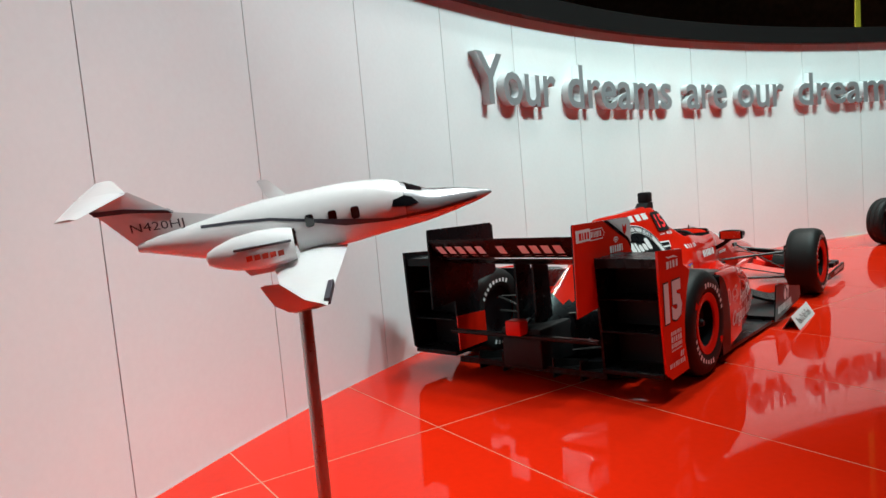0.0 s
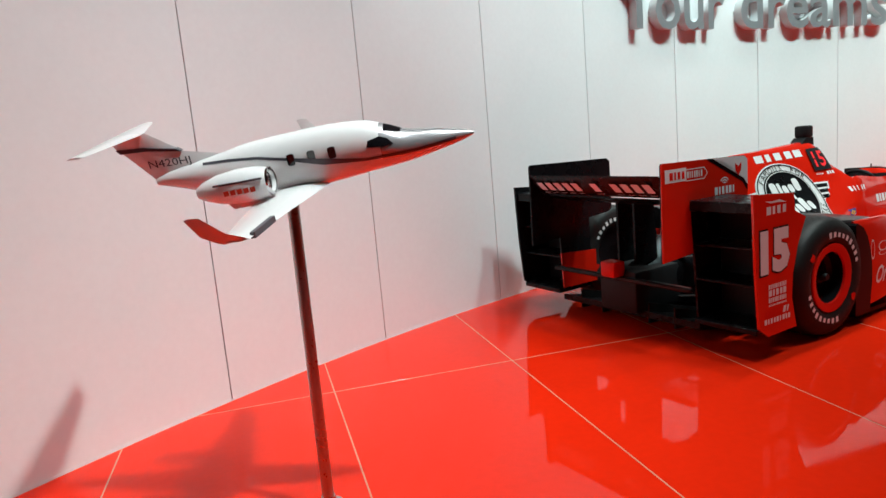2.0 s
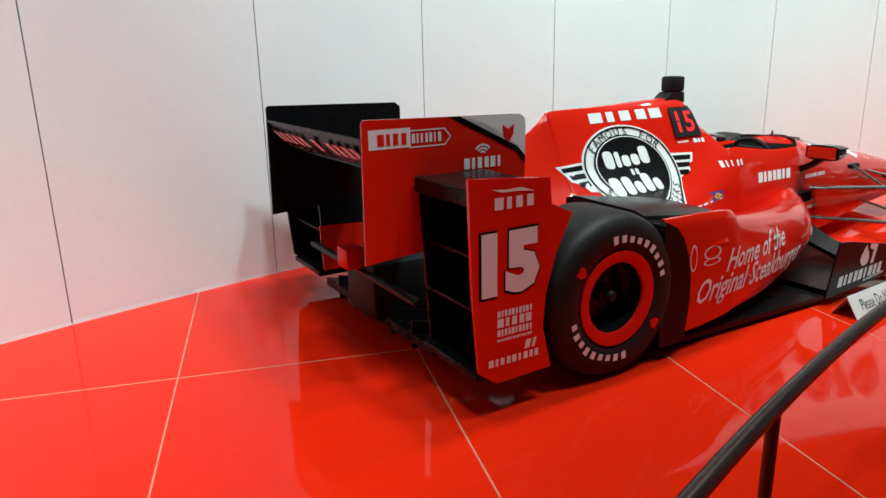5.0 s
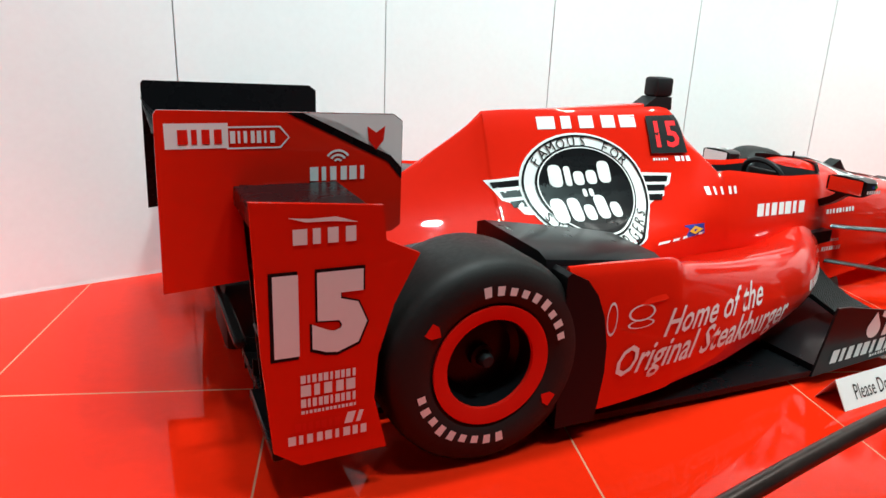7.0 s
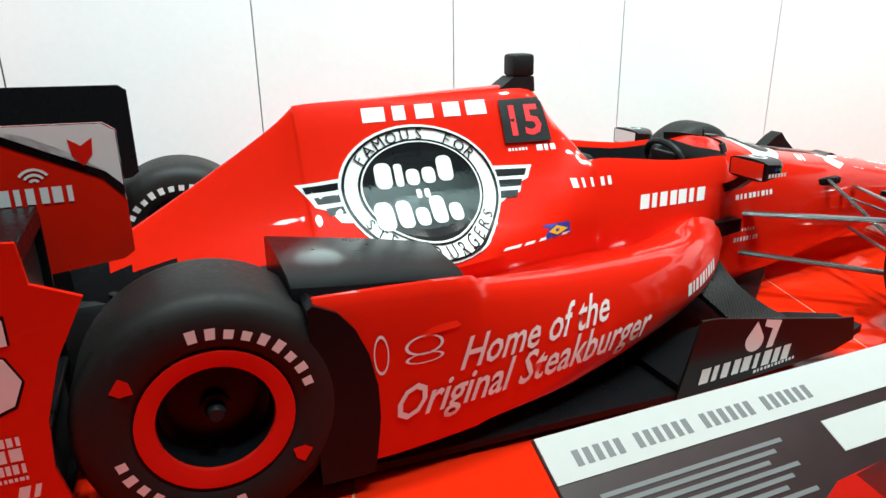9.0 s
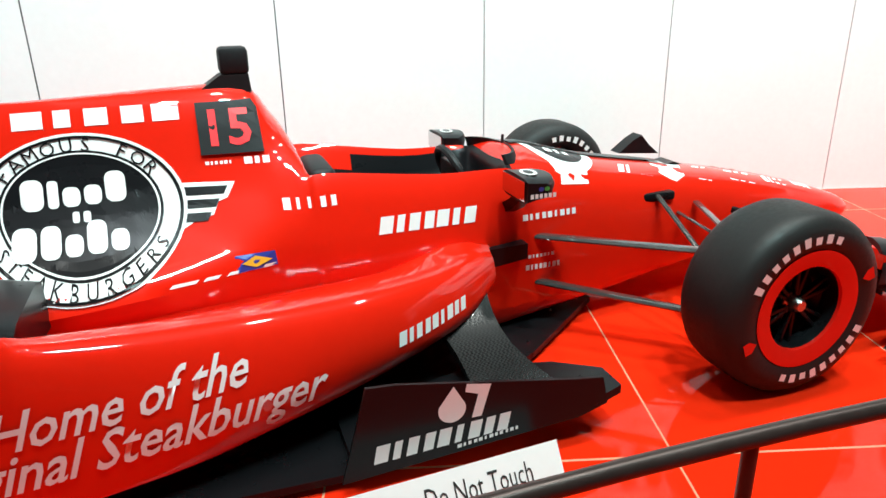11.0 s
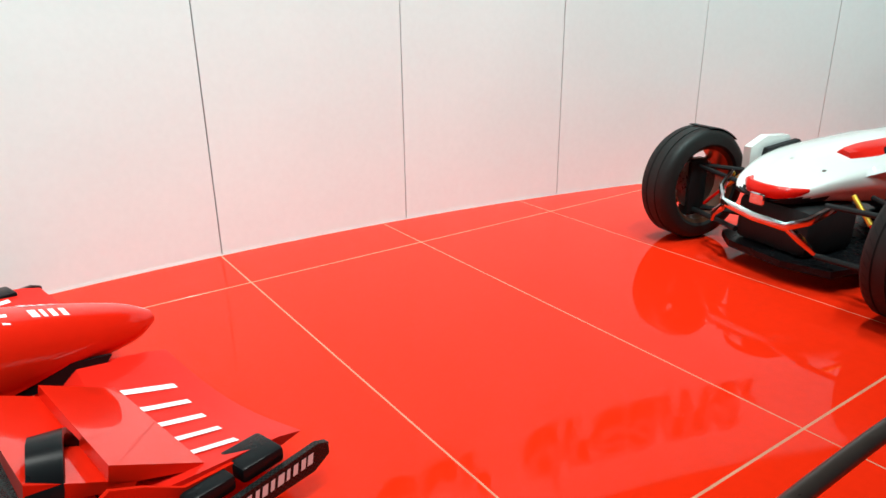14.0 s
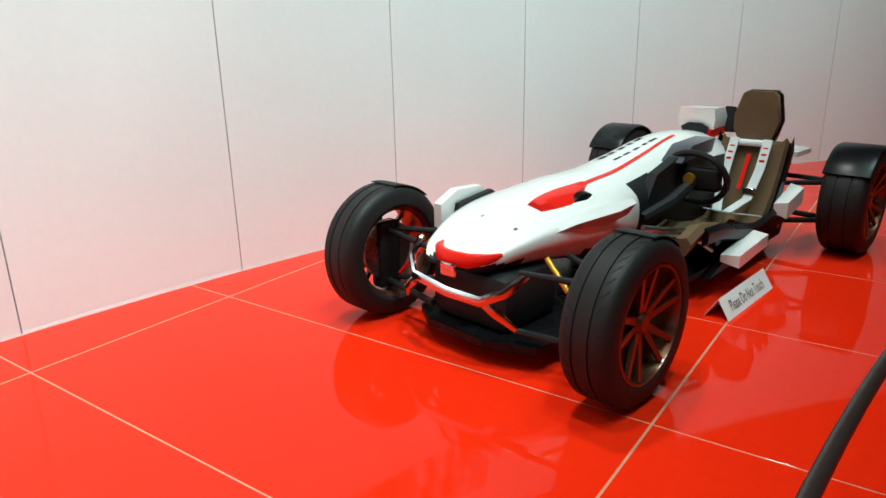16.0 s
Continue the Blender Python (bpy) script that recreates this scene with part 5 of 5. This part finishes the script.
for k in range(11):
    t = k / 10
    w = .085 * math.sin(math.pi * (t * .82 + .12)) + .008
    rows.append([(-.26 - .40 * t, .03 - w * 1.2, .590 + .03 * t), (-.26 - .40 * t, .03 - w * .4, .612 + .03 * t), (-.26 - .40 * t, .03 + w * .6, .600 + .03 * t), (-.26 - .40 * t, .03 + w * 1.2, .555 + .02 * t), (-.26 - .40 * t, .03, .53)])
loft(bm, rows)
scoop = part("scoop", bm, M_REDFLAT, rod, "raised red air scoop")
bm = bmesh.new()
loft(bm, [[(-.44 - .19 * t, .108 - .03 * abs(t - .5), .575), (-.44 - .19 * t, .134 - .03 * abs(t - .5), .575), (-.44 - .19 * t, .127 - .03 * abs(t - .5), .578 + .035 * math.sin(math.pi * t) + .004), (-.44 - .19 * t, .095 - .02 * abs(t - .5), .585 + .035 * math.sin(math.pi * t) + .006)] for t in (0, .15, .3, .5, .7, .85, 1)])
part("scoop_mouth", bm, M_BLACK, scoop, "dark scoop mouth")
# white shoulder and tab by the front wheels
bm = bmesh.new()
loft(bm, [[(-.10, .13, .50), (-.10, .15, .485), (-.10, .12, .44)], [(-.30, .20, .565), (-.30, .235, .535), (-.30, .18, .45)], [(-.55, .25, .59), (-.55, .30, .555), (-.55, .22, .46)], [(-.72, .27, .58), (-.72, .29, .56), (-.72, .25, .50)]])
part("shoulder_panel", bm, M_WHITEPAINT, rod)
bm = bmesh.new()
plate(bm, [(-.10, .44), (-.10, .56), (-.22, .615), (-.40, .605), (-.42, .56), (-.24, .55), (-.18, .44)], "y", -.46, -.41)
part("front_tab", bm, M_WHITEPAINT, rod, "white upright tab")
bm = bmesh.new()
plate(bm, [(-.16, .40), (-.2, .55), (-.45, .58), (-.6, .45)], "y", -.41, -.38)
part("tab_filler", bm, M_DARK, rod)
# chrome front frame
bm = bmesh.new()
pts = [(.08, -.36, .45), (.18, -.33, .39), (.235, -.26, .33), (.26, -.04, .31), (.25, .14, .305), (.20, .22, .345), (.10, .27, .41)]
tube(bm, pts, .017, 8, 1.4)
part("front_frame", bm, M_CHROME, rod, "polished metal front frame")
for s, y in ((-1, -.25), (1, .13)):
    bm = bmesh.new()
    tube(bm, [(.24, y, .31), (.22, y + s * .07, .26), (.17, y + s * .13, .19)], [.018, .02, .010], 8, 1.2)
    part("frame_leg", bm, M_CHROME, rod)
bm = bmesh.new()
box(bm, .222, .234, -.105, -.015, .365, .425, .006, 1)
part("nose_badge", bm, M_CHROME, rod, "square chrome badge")
bm = bmesh.new()
plate(bm, [(.10, -.36), (.20, -.22), (.22, .12), (.14, .34), (-.3, .40), (-2.2, .46), (-2.5, .3), (-2.5, -.3), (-2.2, -.46), (-.3, -.44)], "z", .085, .12)
part("floor_pan", bm, M_BLACK, rod, smooth=False)
bm = bmesh.new()
box(bm, -.25, .13, -.26, .18, .12, .37, .04, 2)
part("front_bulkhead", bm, M_DARK, rod)
bm = bmesh.new()
box(bm, -2.55, -1.0, -.28, .12, .12, .5, .05, 2)
part("tub", bm, M_DARK, rod)
for y in (1, -1):
    for nm, a, b, rr in (("upper_arm", (.12, .24, .42), (.05, .66, .43), .014), ("upper_arm", (-.2, .26, .42), (.03, .66, .43), .014), ("lower_arm", (.14, .24, .17), (.06, .66, .17), .016), ("lower_arm", (-.22, .26, .17), (.02, .66, .17), .016), ("rear_arm", (-2.1, .24, .42), (-2.47, .68, .42), .016), ("rear_arm", (-2.55, .2, .42), (-2.52, .68, .42), .016), ("rear_arm", (-2.1, .24, .18), (-2.47, .68, .18), .018), ("rear_arm", (-2.55, .2, .18), (-2.52, .68, .18), .018)):
        bm = bmesh.new()
        tube(bm, [(a[0], y * a[1], a[2]), (b[0], y * b[1], b[2])], rr, 8)
        part(nm, bm, M_DARK, rod)
    for x in (.05, -2.50):
        bm = bmesh.new()
        box(bm, x - .07, x + .07, y * .66 - .04, y * .66 + .04, .13, .47, .02, 2)
        part("upright", bm, M_DARK, rod)
    bm = bmesh.new()
    tube(bm, [(.02, y * .30, .47), (.04, y * .42, .36)], .013, 10)
    damper = part("damper", bm, M_GOLD, rod, "gold damper body")
    bm = bmesh.new()
    tube(bm, [(.04, y * .42, .36), (.05, y * .56, .22)], .009, 10)
    part("damper_rod", bm, M_REDFLAT, damper)
# open seat
SY = .275
bm = bmesh.new()
prof = [(-1.15, .30), (-1.32, .33), (-1.5, .27), (-1.75, .215), (-1.92, .22), (-2.03, .33), (-2.12, .50), (-2.19, .66)]
rows = []
for x, z in prof:
    rows.append([(x, SY - .19, z + .05), (x, SY - .15, z + .005), (x, SY, z - .01), (x, SY + .15, z + .005), (x, SY + .19, z + .05), (x - .03, SY + .20, z + .02), (x - .04, SY, z - .05), (x - .03, SY - .20, z + .02)])
loft(bm, rows)
seat = part("seat", bm, M_BROWN, rod, "brown suede bucket seat")
bm = bmesh.new()
rows = []
for x, z in prof:
    rows.append([(x - .02, SY - .225, z + .06), (x - .05, SY - .225, z - .03), (x - .07, SY, z - .065), (x - .05, SY + .225, z - .03), (x - .02, SY + .225, z + .06), (x - .045, SY + .205, z + .015), (x - .05, SY, z - .055), (x - .045, SY - .205, z + .015)])
loft(bm, rows)
part("seat_shell", bm, M_BLACK, seat, "glossy black seat shell")
bm = bmesh.new()
out = [(SY - .09, .66), (SY - .135, .74), (SY - .14, .82), (SY - .095, .96), (SY - .06, .975), (SY + .08, .975), (SY + .105, .95), (SY + .13, .80), (SY + .11, .72), (SY + .09, .66)]
plate(bm, out, "x", -2.24, -2.19)
head = part("headrest", bm, M_BROWN, seat, "tall brown headrest with black edge")
bm = bmesh.new()
plate(bm, [((u - SY) * 1.08 + SY, (v - .8) * 1.03 + .8) for u, v in out], "x", -2.275, -2.242)
part("headrest_shell", bm, M_BLACK, head)
bm = bmesh.new()
box(bm, -2.20, -2.14, SY - .10, SY + .08, .645, .685, .012, 2)
part("head_collar", bm, M_WHITEPAINT, seat, "white collar under the headrest")
for s in (-1, 1):
    bm = bmesh.new()
    path = [(-2.15, SY + s * .10, .69), (-2.06, SY + s * .10, .52), (-1.95, SY + s * .085, .36), (-1.80, SY + s * .03, .30)]
    loft(bm, [[(x, y - .027, z), (x, y + .027, z), (x + .008, y + .027, z + .006), (x + .008, y - .027, z + .006)] for x, y, z in path])
    belt = part("belt", bm, M_BELT, seat, "pale grey harness belt")
    bm = bmesh.new()
    for k in range(3):
        y, x, z = SY + s * .10, -2.118 + .02 * k, .64 - .035 * k
        box(bm, x, x + .004, y - .015, y + .015, z - .012, z + .012)
    part("belt_mark", bm, M_REDFLAT, belt, "red marks on the belt")
    bm = bmesh.new()
    box(bm, -1.98, -1.95, SY + s * .085 - .035, SY + s * .085 + .035, .385, .43, .005, 1)
    part("buckle", bm, M_CHROME, belt)
    bm = bmesh.new()
    loft(bm, [[(x, y - .02, z), (x, y + .02, z), (x, y + .02, z + .006), (x, y - .02, z + .006)] for x, y, z in ((-1.90, SY + s * .18, .28), (-1.84, SY + s * .10, .29), (-1.79, SY + s * .02, .30))])
    part("lap_belt", bm, M_BELT, seat)
bm = bmesh.new()
loft(bm, [[(x, SY - .012, z), (x, SY + .012, z), (x + .006, SY + .012, z + .003), (x + .006, SY - .012, z + .003)] for x, z in ((-2.14, .60), (-2.08, .49), (-2.02, .40))])
part("seat_stripe", bm, M_REDFLAT, seat, "red centre stripe")
# controls and dark dash
bm = bmesh.new()
ring = [(-1.42 + .05 * math.sin(2 * math.pi * k / 24), SY - .02 + .18 * math.cos(2 * math.pi * k / 24), .565 + .145 * math.sin(2 * math.pi * k / 24)) for k in range(25)]
tube(bm, ring, .018, 8, cap=False)
box(bm, -1.44, -1.40, SY - .17, SY + .13, .50, .63, .03, 3)
wheel = part("steering_wheel", bm, M_DARK, rod, "black steering wheel with gold knob")
bm = bmesh.new()
lathe(bm, [(.001, .0), (.03, .0), (.034, -.02), (.02, -.05), (.001, -.05)], "x", 16, (-1.34, SY - .02, .57))
part("knob", bm, M_GOLD, wheel)
bm = bmesh.new()
plate(bm, [(-1.0, .45), (-1.12, .62), (-1.4, .69), (-1.72, .70), (-1.7, .5), (-1.45, .42)], "y", .13, .185)
part("dash_panel", bm, M_DARK, rod, "dark faceted dash side")
bm = bmesh.new()
plate(bm, [(-1.32, .655), (-1.44, .735), (-1.74, .745), (-1.70, .67)], "y", .10, .22)
part("screen_visor", bm, M_STRIPE, rod, "smoked dark visor")
bm = bmesh.new()
tube(bm, [(-1.42, SY - .02, .55), (-1.18, .24, .47), (-.95, .2, .42)], [.03, .035, .03], 8)
part("steering_column", bm, M_DARK, rod)
bm = bmesh.new()
tube(bm, [(-.78, .30, .42), (-1.0, .42, .38), (-1.15, .5, .26)], [.02, .016, .012], 8)
part("side_strut", bm, M_STEEL, rod)
# white pod with dark eye
bm = bmesh.new()
loft(bm, [[(-2.10, -.17, .735), (-2.10, .05, .735), (-2.08, .065, .80), (-2.09, .05, .865), (-2.09, -.17, .865), (-2.08, -.18, .80)], [(-2.30, -.16, .74), (-2.30, .04, .74), (-2.30, .05, .80), (-2.28, .04, .86), (-2.28, -.16, .86), (-2.30, -.17, .80)]])
podw = part("head_pod", bm, M_WHITEPAINT, rod, "white squared pod behind the visor")
bm = bmesh.new()
plate(bm, [(-.13, .70), (.02, .70), (.03, .75), (-.02, .775), (-.10, .775), (-.15, .75)], "x", -2.08, -2.068)
part("pod_eye", bm, M_DARK, podw)
bm = bmesh.new()
box(bm, -2.32, -2.08, -.15, .04, .68, .74, .01, 1)
part("pod_neck", bm, M_REDFLAT, podw, "red neck of the pod")
bm = bmesh.new()
plate(bm, [(-2.30, .70), (-2.34, .86), (-2.5, .80), (-2.6, .66)], "y", .02, .08)
part("pod_fin", bm, M_DARK, podw)
# outrigger pods beside the seat
for nm, x0, x1, y0, y1, z0, z1 in (("side_pod", -1.22, -1.60, .52, .62, .16, .27), ("rear_pod", -2.00, -2.26, .50, .58, .25, .41)):
    bm = bmesh.new()
    loft(bm, [[(x0 + (x1 - x0) * t, y0, z0 + (z1 - z0) * (.25 * (1 - t))), (x0 + (x1 - x0) * t, y1, z0 + (z1 - z0) * (.1 + .3 * t)), (x0 + (x1 - x0) * t, y1, z1 - (z1 - z0) * .3 * (1 - t)), (x0 + (x1 - x0) * t, y0, z0 + (z1 - z0) * (.6 + .5 * t))] for t in (0, .33, .66, 1)])
    part(nm, bm, M_WHITEPAINT, rod, "white faceted side pod")
bm = bmesh.new()
plate(bm, [(-1.1, .12), (-2.1, .14), (-2.2, .28), (-1.75, .22), (-1.3, .18)], "y", .47, .52)
part("sill", bm, M_BLACK, rod)
bm = bmesh.new()
loft(bm, [[(x, .40, z - .08), (x, .49, z - .06), (x, .515, z), (x, .49, z + .03), (x, .44, z + .02), (x, .40, z - .03)] for x, z in ((-.86, .36), (-1.0, .40), (-1.2, .37), (-1.45, .30), (-1.7, .26))])
part("leg_bolster", bm, M_BROWN, rod, "brown suede leg bolster")
bm = bmesh.new()
loft(bm, [[(x, .505, z - .07), (x, .535, z - .05), (x, .54, z + .005), (x, .515, z + .03), (x, .505, z)] for x, z in ((-1.0, .385), (-1.2, .37), (-1.45, .31), (-1.7, .27), (-1.95, .30))])
part("bolster_shell", bm, M_BLACK, rod, "glossy black bolster shell")
bm = bmesh.new()
loft(bm, [[(-2.3, .12, .60), (-2.3, .50, .58), (-2.3, .50, .61), (-2.3, .12, .66)], [(-2.5, .10, .60), (-2.5, .52, .585), (-2.5, .52, .615), (-2.5, .10, .65)], [(-2.66, .06, .56), (-2.62, .48, .57), (-2.62, .48, .58), (-2.66, .06, .59)]])
part("rear_deck", bm, M_WHITEPAINT, rod)

# ---- small signs and info boards ----
M_PAPER = material("white_card", (0.80, 0.79, 0.78), 0.6, grain=0.02)
M_INK = material("black_print", (0.02, 0.02, 0.02), 0.6)
M_NAVY = material("blue_print", (0.012, 0.03, 0.19), 0.35, grain=0.25, grain_scale=14)
M_DARKPRINT = material("dark_print", (0.035, 0.012, 0.014), 0.35, grain=0.4, grain_scale=18)
M_GREYPRINT = material("grey_print", (0.25, 0.25, 0.26), 0.5)


def touch_sign(x, y, heading, length, height):
    s = thing("notice_card", pose(x, y, 0.001, 0, 0, heading), "white folded card reading Please Do Not Touch on the floor", "sign", "floor notices")
    d = height * .62
    bm = bmesh.new()
    plate(bm, [(0, 0), (d, height), (2 * d, 0), (2 * d - .003, 0), (d, height - .006), (.004, 0)], "x", 0, length)
    part("card", bm, M_PAPER, s, smooth=False)
    me = text_mesh("Please Do Not Touch", 1.0, 0, 2)
    bm = bmesh.new()
    bm.from_mesh(me)
    bpy.data.meshes.remove(me)
    xs, ys = [v.co.x for v in bm.verts], [v.co.y for v in bm.verts]
    n = Vector((0, -height, d)).normalized() * .0015
    for v in bm.verts:
        u = (v.co.x - min(xs)) / (max(xs) - min(xs))
        w = (v.co.y - min(ys)) / (max(ys) - min(ys))
        k = .24 + .48 * w
        v.co = Vector((length * (.13 + .72 * u), d * k, height * k)) + n
    part("lettering", bm, M_INK, s, "black printed words", smooth=False)


touch_sign(6.18, 1.402, 4.5, .655, .105)
touch_sign(12.285, .10, -23.0, .60, .10)


def info_board(x, y, z, heading, tilt, w, h, body_mat, label, mark):
    """A tilted print on a bracket; the top edge runs from the origin along x, the print falls towards the visitor."""
    b = thing("info_board", pose(x, y, z, 0, 0, heading) @ pose(0, 0, 0, tilt, 0, 0), label, "info board", "rail boards")
    bm = bmesh.new()
    box(bm, 0, w, -h, 0, -.008, 0, .002, 1)
    part("panel", bm, body_mat, b)
    bm = bmesh.new()
    box(bm, .002, w - .002, -h * .17, -.002, 0, .0015)
    strip = part("title_strip", bm, M_PAPER, b, "white title strip")
    bm = bmesh.new()
    n = 26
    for k in range(n):
        if k % 7 == 5:
            continue
        box(bm, w * (.06 + .6 * k / n), w * (.06 + .6 * (k + .6) / n), -h * .13, -h * .075, .0015, .002)
    part("title_print", bm, M_GREYPRINT, strip, "grey printed title line", smooth=False)
    for k in range(7):
        bm = bmesh.new()
        box(bm, w * .07, w * (.50 - .03 * (k % 3)), -h * (.245 + .03 * k), -h * (.23 + .03 * k), 0, .001)
        part("text_line", bm, M_GREYPRINT, b, smooth=False)
    bm = bmesh.new()
    box(bm, w * .62, w * .95, -h * .34, -h * .22, 0, .001)
    part("text_box", bm, M_PAPER if mark else M_GREYPRINT, b, "pale text box", smooth=False)
    if mark:
        for out, c in (([(.30, -.60), (.55, -.42), (.75, -.40), (.60, -.55), (.40, -.72)], M_REDFLAT), ([(.22, -.62), (.32, -.60), (.32, -.74), (.22, -.74)], M_INK), ([(.60, -.42), (.72, -.40), (.72, -.50), (.62, -.52)], M_INK), ([(.28, -.80), (.50, -.70), (.56, -.76), (.34, -.88)], M_REDFLAT)):
            bm = bmesh.new()
            plate(bm, [(u * w, v * h) for u, v in out], "z", 0, .001)
            part("picture_shape", bm, c, b, "printed race car shapes", smooth=False)
    else:
        for out in ([(.15, -.40), (.50, -.38), (.55, -.33), (.60, -.38), (.95, -.42), (.60, -.46), (.53, -.70), (.50, -.46)], [(.42, -.72), (.66, -.70), (.55, -.66)]):
            bm = bmesh.new()
            plate(bm, [(u * w, v * h) for u, v in out], "z", 0, .0012)
            part("picture_shape", bm, M_GREYPRINT, b, "printed pale aircraft shape", smooth=False)
    bm = bmesh.new()
    tube(bm, [(w * .5, -h * .5, -.01), (w * .5, -h * .5 + .02, -.10)], .014, 8)
    part("bracket", bm, M_RAIL, b)


info_board(5.12, .608, .80, 2.4, 26, .71, .42, M_DARKPRINT, "dark printed board with white title strip beside the rail", True)
info_board(2.20, -.30, .75, 25.0, 24, .45, .30, M_NAVY, "blue printed board with white title strip beside the rail", False)

bm = bmesh.new()
plate(bm, [(14.95, 3.5), (15.4, 3.5), (15.7, 9.6), (15.3, 9.6), (15.1, 4.3)], "y", 2.62, 2.64)
M_BANNER = material("yellow_banner_cloth", (0.55, 0.42, 0.02), 0.7, grain=0.1)
tagged(part("hanging_banner", bm, M_BANNER, None, smooth=False), "yellow cloth banner hung behind the curved wall", "banner")
